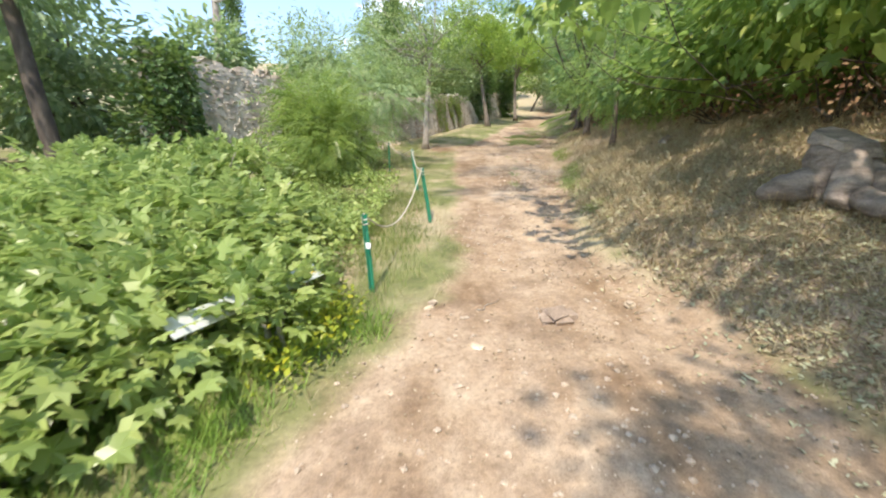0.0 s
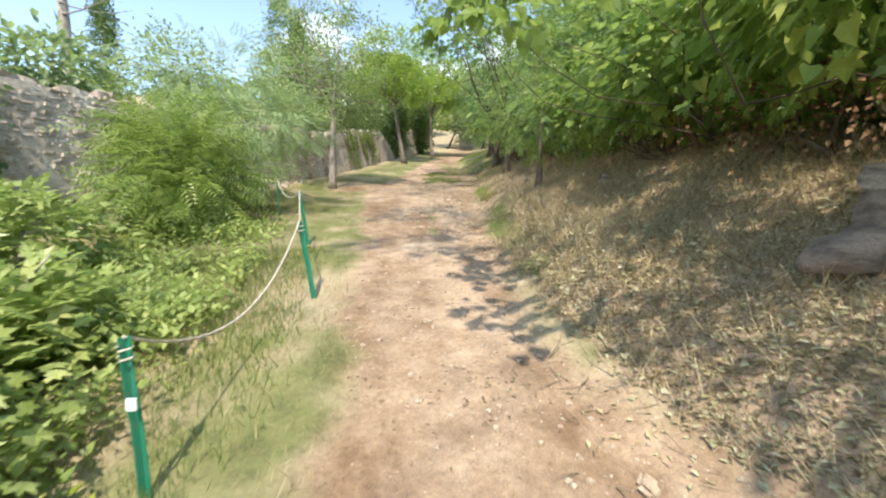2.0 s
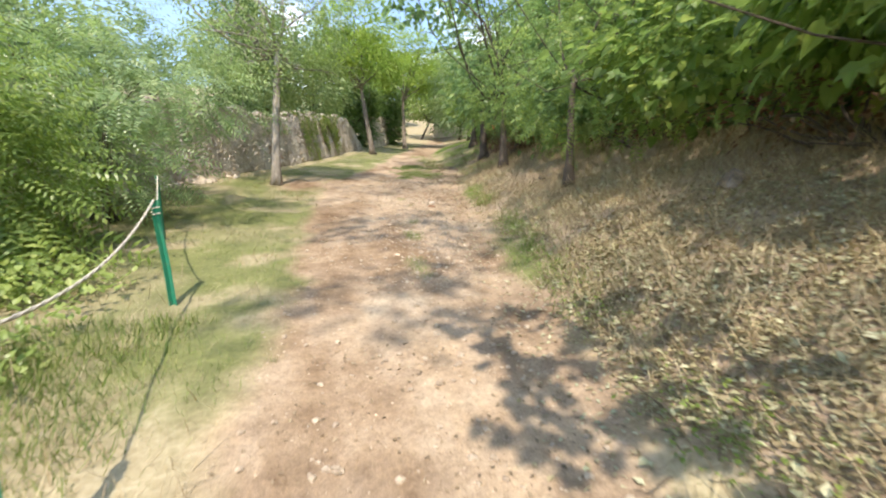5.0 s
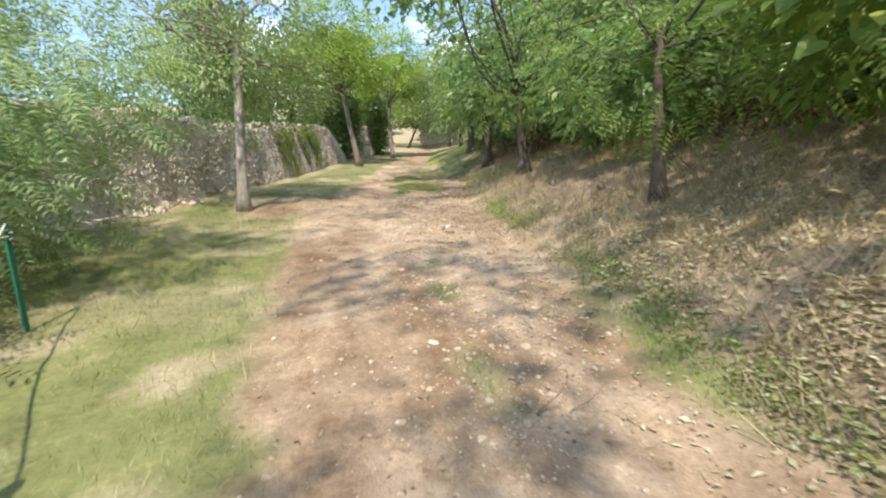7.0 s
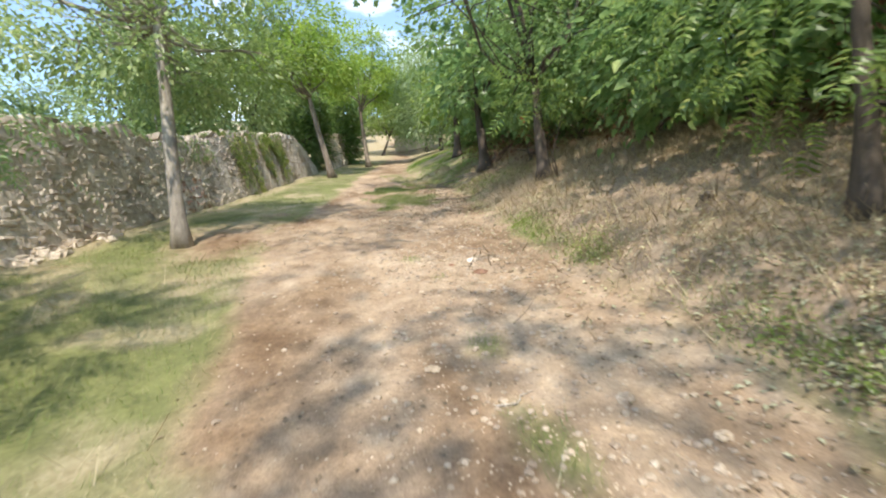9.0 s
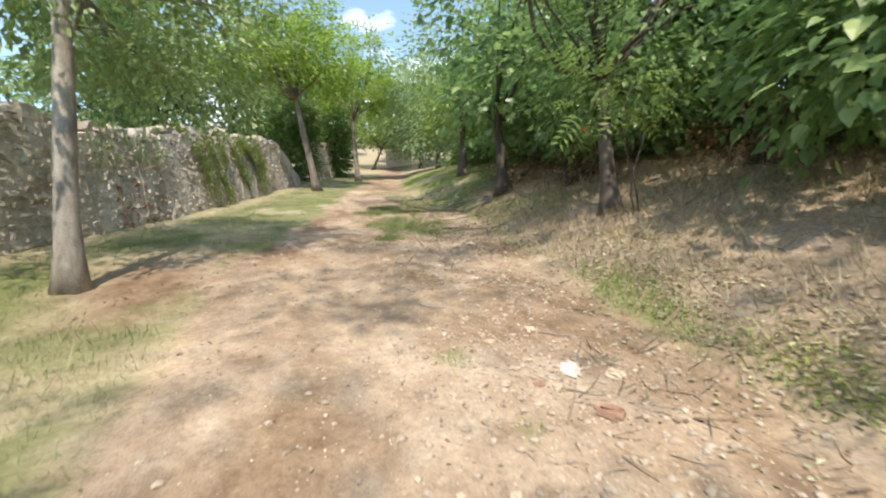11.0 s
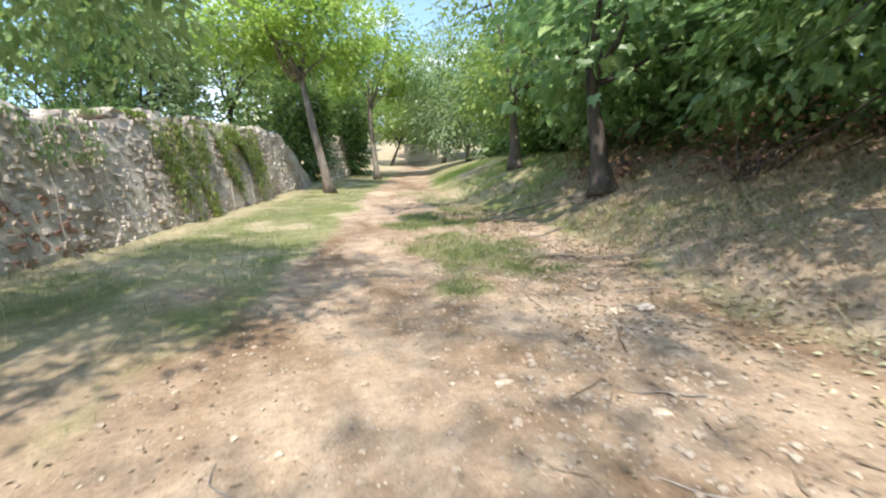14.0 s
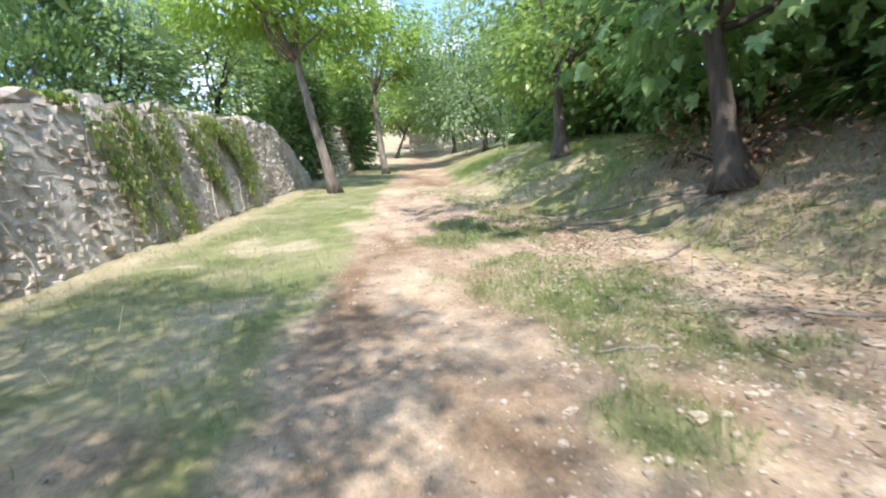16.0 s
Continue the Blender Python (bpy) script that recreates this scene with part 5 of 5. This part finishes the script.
grow("leaf_litter", "thick curled grey-green leaves cut from the hedge", "leaf litter", 36000, (1.9, 5.4, 1.5, 12.0), lambda x, y: np.interp(y, (2, 9.5), (0.7, 1)) * np.clip(cover(x, y)[2] * 1.2 - 0.05, 0, 1) * np.clip(fbm(x, y, 0.7, 43) * 2.6 - 0.8, 0, 1), OVAL, 0.064, M_LITTER, 44, True, 0.03)
grow("weeds", "low yellow-green weeds at the edge of the track", "weeds", 26000, (-2.2, -0.3, 2.2, 5.0), lambda x, y: np.clip(1.3 - np.hypot((x + 1.1) / 0.4, (y - 3.4) / 0.75), 0, 1) * fbm(x, y, 0.3, 19), OVAL, 0.058, M_YELLOW, 25, False, 0.22, 1.2)
grow("grass", "low dark green grass creeping along the foot of the bank", "grass", 26000, (2.3, 4.8, 8.0, 16.5), lambda x, y: np.clip(1.15 - np.abs(x - np.interp(y, EDGE_Y, EDGE_R) - 0.25) / 0.34, 0, 1) * np.clip(fbm(x, y, 0.7, 66) * 3.2 - 0.95, 0, 1), BLADE, 0.09, M_TUFT, 67, tilt=1.0)
grow("weeds", "low broad-leaved weeds along the foot of the bank", "weeds", 60000, (2.2, 5.2, 6.0, 17.0), lambda x, y: np.clip(1.0 - np.abs(x - np.interp(y, EDGE_Y, EDGE_R) - 0.2) / 0.26, 0, 1) * np.clip(fbm(x, y, 0.8, 20) * 3.4 - 1.25, 0, 1), SMALL, 0.04, M_LIME, 26, True, 0.10)

grow("grass", "bright green grass clumps at the foot of the bank", "grass", 40000, (2.8, 5.6, 9.5, 16.5), lambda x, y: np.clip(1.25 - np.abs(x - np.interp(y, EDGE_Y, EDGE_R) - 0.12 - 0.25 * (fbm(x, y, 1.0, 73) - 0.5)) / 0.22, 0, 1) * np.clip(fbm(x, y, 0.55, 72) * 5.0 - 2.2, 0, 1), BLADE, 0.085, M_BRIGHT, 74, tilt=1.0)
grow("weeds", "lush knee-high green weeds behind the posts", "weeds", 26000, (-3.4, -0.7, 4.2, 10.5), lambda x, y: np.clip((-0.95 - x) / 0.5, 0, 1) * np.clip(fbm(x, y, 0.8, 29) * 2.4 - 0.7, 0, 1), OVAL, 0.09, M_FIG, 28, False, 0.32, 1.1)

grow("chaff", "brown leaf crumbs and bark bits trodden into the track", "leaf litter", 40000, (-0.6, 6.4, 2.0, 30.0), lambda x, y: cover(x, y)[0] * np.interp(x - np.interp(y, EDGE_Y, EDGE_R), (-2.2, -1.0), (0.6, 1.5)) * np.clip(fbm(x, y, 0.9, 35) * 2.6 - 0.95, 0, 1), SMALL, 0.035, M_CHAFF, 36, True, 0.004)
grow("chaff", "dark humus crumbs and broken bark over the worn shoulder of the track", "leaf litter", 24000, (3.4, 7.2, 18.5, 27.5), lambda x, y: np.clip((x - (road_sides(y)[0] + road_sides(y)[1]) / 2 - 0.2) / 0.6, 0, 1) * np.clip(fbm(x, y, 0.7, 75) * 3.4 - 1.1, 0, 1), SMALL, 0.042, M_CHAFF, 76, True, 0.006)
grow("stick_debris", "thin dry sticks and stalks scattered on track and bank", "sticks", 13000, (1.2, 8.0, 3.0, 27.0), lambda x, y: np.clip((x - (road_sides(y)[0] + road_sides(y)[1]) / 2) / 0.9, 0, 1) * np.clip(fbm(x, y, 1.0, 37) * 2.4 - 0.9, 0, 1), BLADE, 0.24, M_CHAFF, 38, True, 0.015)


def gravel(count, seed, fine):
    r = np.random.default_rng(seed)
    x, y = r.uniform(-1.2, 6.2, count), r.uniform(1.0, 30.0, count)
    left, right = road_sides(y)
    mid = (left + right) / 2
    prob = ((x > left) & (x < right)) * np.clip(0.12 + np.exp(-((x - mid - np.interp(y, (10, 14), (0.25, 0.55))) / np.interp(y, (10, 14), (0.55, 0.9))) ** 2) * np.interp(y, (7, 13, 30), (0.15, 1, 1)), 0, 1)
    keep = r.random(count) < prob * (fbm(x, y, 0.8, 27) * 1.9 - 0.3)
    x, y = x[keep], y[keep]
    bm = bmesh.new()
    if fine:
        for c in ((0.6, 0, 0), (-0.6, 0, 0), (0, 0.6, 0), (0, -0.6, 0), (0, 0, 0.6), (0, 0, -0.6)):
            bm.verts.new(c)
        bmesh.ops.convex_hull(bm, input=bm.verts)
    else:
        bmesh.ops.create_icosphere(bm, subdivisions=1, radius=0.6)
    sv, sf = mesh_arrays(bm)
    bm.free()
    sv = sv + np.random.default_rng(5).normal(0, 0.09, sv.shape)
    n = len(x)
    s = r.uniform(0.008, 0.018, n) if fine else 0.017 + 0.042 * r.random(n) ** 2.4
    a = r.uniform(0, 6.28, n)
    q = sv[None] * np.array((1, 0.8, 0.55)) * s[:, None, None]
    ca, sa = np.cos(a)[:, None], np.sin(a)[:, None]
    v = np.stack([q[..., 0] * ca - q[..., 1] * sa + x[:, None], q[..., 0] * sa + q[..., 1] * ca + y[:, None], q[..., 2] + (ground(x, y) + s * 0.12)[:, None]], -1)
    f = sf[None] + (np.arange(n) * len(sv))[:, None, None]
    t = thing("gravel", "small pale stones and grit on the track", "gravel", kind="stuff")
    part_of("pebbles", raw_mesh("gravel", v.reshape(-1, 3), f.reshape(-1, 3), M_PEBBLE), t)


gravel(52000, 51, False)
gravel(90000, 52, True)


def twig(at, length, yaw, seed):
    z = gz(*at)
    t = thing("twig", "thin dry brown twig lying on the track", "twig", (*at, z), "twigs on the track")
    n = 7
    r = np.random.default_rng(seed)
    s = np.linspace(-0.5, 0.5, n) * length
    bend = np.cumsum(r.normal(0, 0.3, n)) * length * 0.22
    x, y = s * math.cos(yaw) - bend * math.sin(yaw), s * math.sin(yaw) + bend * math.cos(yaw)
    zz = ground(x + at[0], y + at[1]) - z + 0.012
    v, f = tube(np.stack([x, y, zz], 1), np.linspace(0.0055, 0.002, n), 6, 0.2, seed)
    part_of("stem", quads_mesh("stem", v, f, M_BARK), t)


for k, (x, y, ln, a) in enumerate([(0.45, 4.0, 0.5, 0.9), (0.9, 3.7, 0.35, 1.8), (3.35, 15.9, 0.55, -0.5), (3.4, 18.5, 0.6, 2.4), (3.0, 17.9, 0.5, 2.2), (3.2, 17.5, 0.4, 0.3), (4.6, 19.8, 0.8, 0.2), (4.9, 18.9, 0.7, 0.1), (2.0, 12.7, 0.35, 0.5), (1.3, 18.6, 0.5, 1.9), (3.6, 21.2, 0.7, -0.3), (4.4, 22.6, 0.9, 0.2), (4.9, 22.2, 0.8, -0.1), (2.6, 16.8, 0.5, -0.7), (3.6, 17.1, 0.45, -0.9)]):
    twig((x, y), ln * 0.7, a, 400 + k)


def exposed_root(points, thick, seed):
    """A root lying half sunk across the track."""
    pts = np.array(points, float)
    u = np.linspace(0, len(pts) - 1, 6 * len(pts))
    r = np.random.default_rng(seed)
    x = np.interp(u, range(len(pts)), pts[:, 0]) + np.cumsum(r.normal(0, 0.012, len(u)))
    y = np.interp(u, range(len(pts)), pts[:, 1]) + np.cumsum(r.normal(0, 0.012, len(u)))
    z = ground(x, y) + thick * (0.1 + 0.5 * vnoise(u, 0 * u, 2.0, seed))
    base = np.array((x[0], y[0], z[0]))
    t = thing("tree_root", "dark gnarled tree root exposed across the worn track", "root", tuple(base), "roots across the track")
    v, f = tube(np.stack([x, y, z], 1) - base, np.linspace(thick * 0.45, thick, len(u)), 7, 0.16, seed)
    part_of("root", quads_mesh("root", v, f, M_BARK_BROWN), t)


for k, (points, thick) in enumerate([
    ([(5.2, 25.7), (5.7, 25.3), (6.3, 24.9), (6.85, 23.4)], 0.036),
    ([(5.5, 24.6), (6.0, 24.3), (6.5, 23.7), (6.8, 23.1)], 0.034),
    ([(5.4, 23.4), (6.1, 23.3), (6.7, 23.0)], 0.030),
    ([(4.3, 21.5), (4.7, 21.2), (5.1, 20.75), (5.5, 20.5)], 0.026),
    ([(4.6, 22.6), (5.2, 22.5), (5.9, 22.7), (6.6, 22.9)], 0.024)]):
    exposed_root(points, thick, 960 + k)
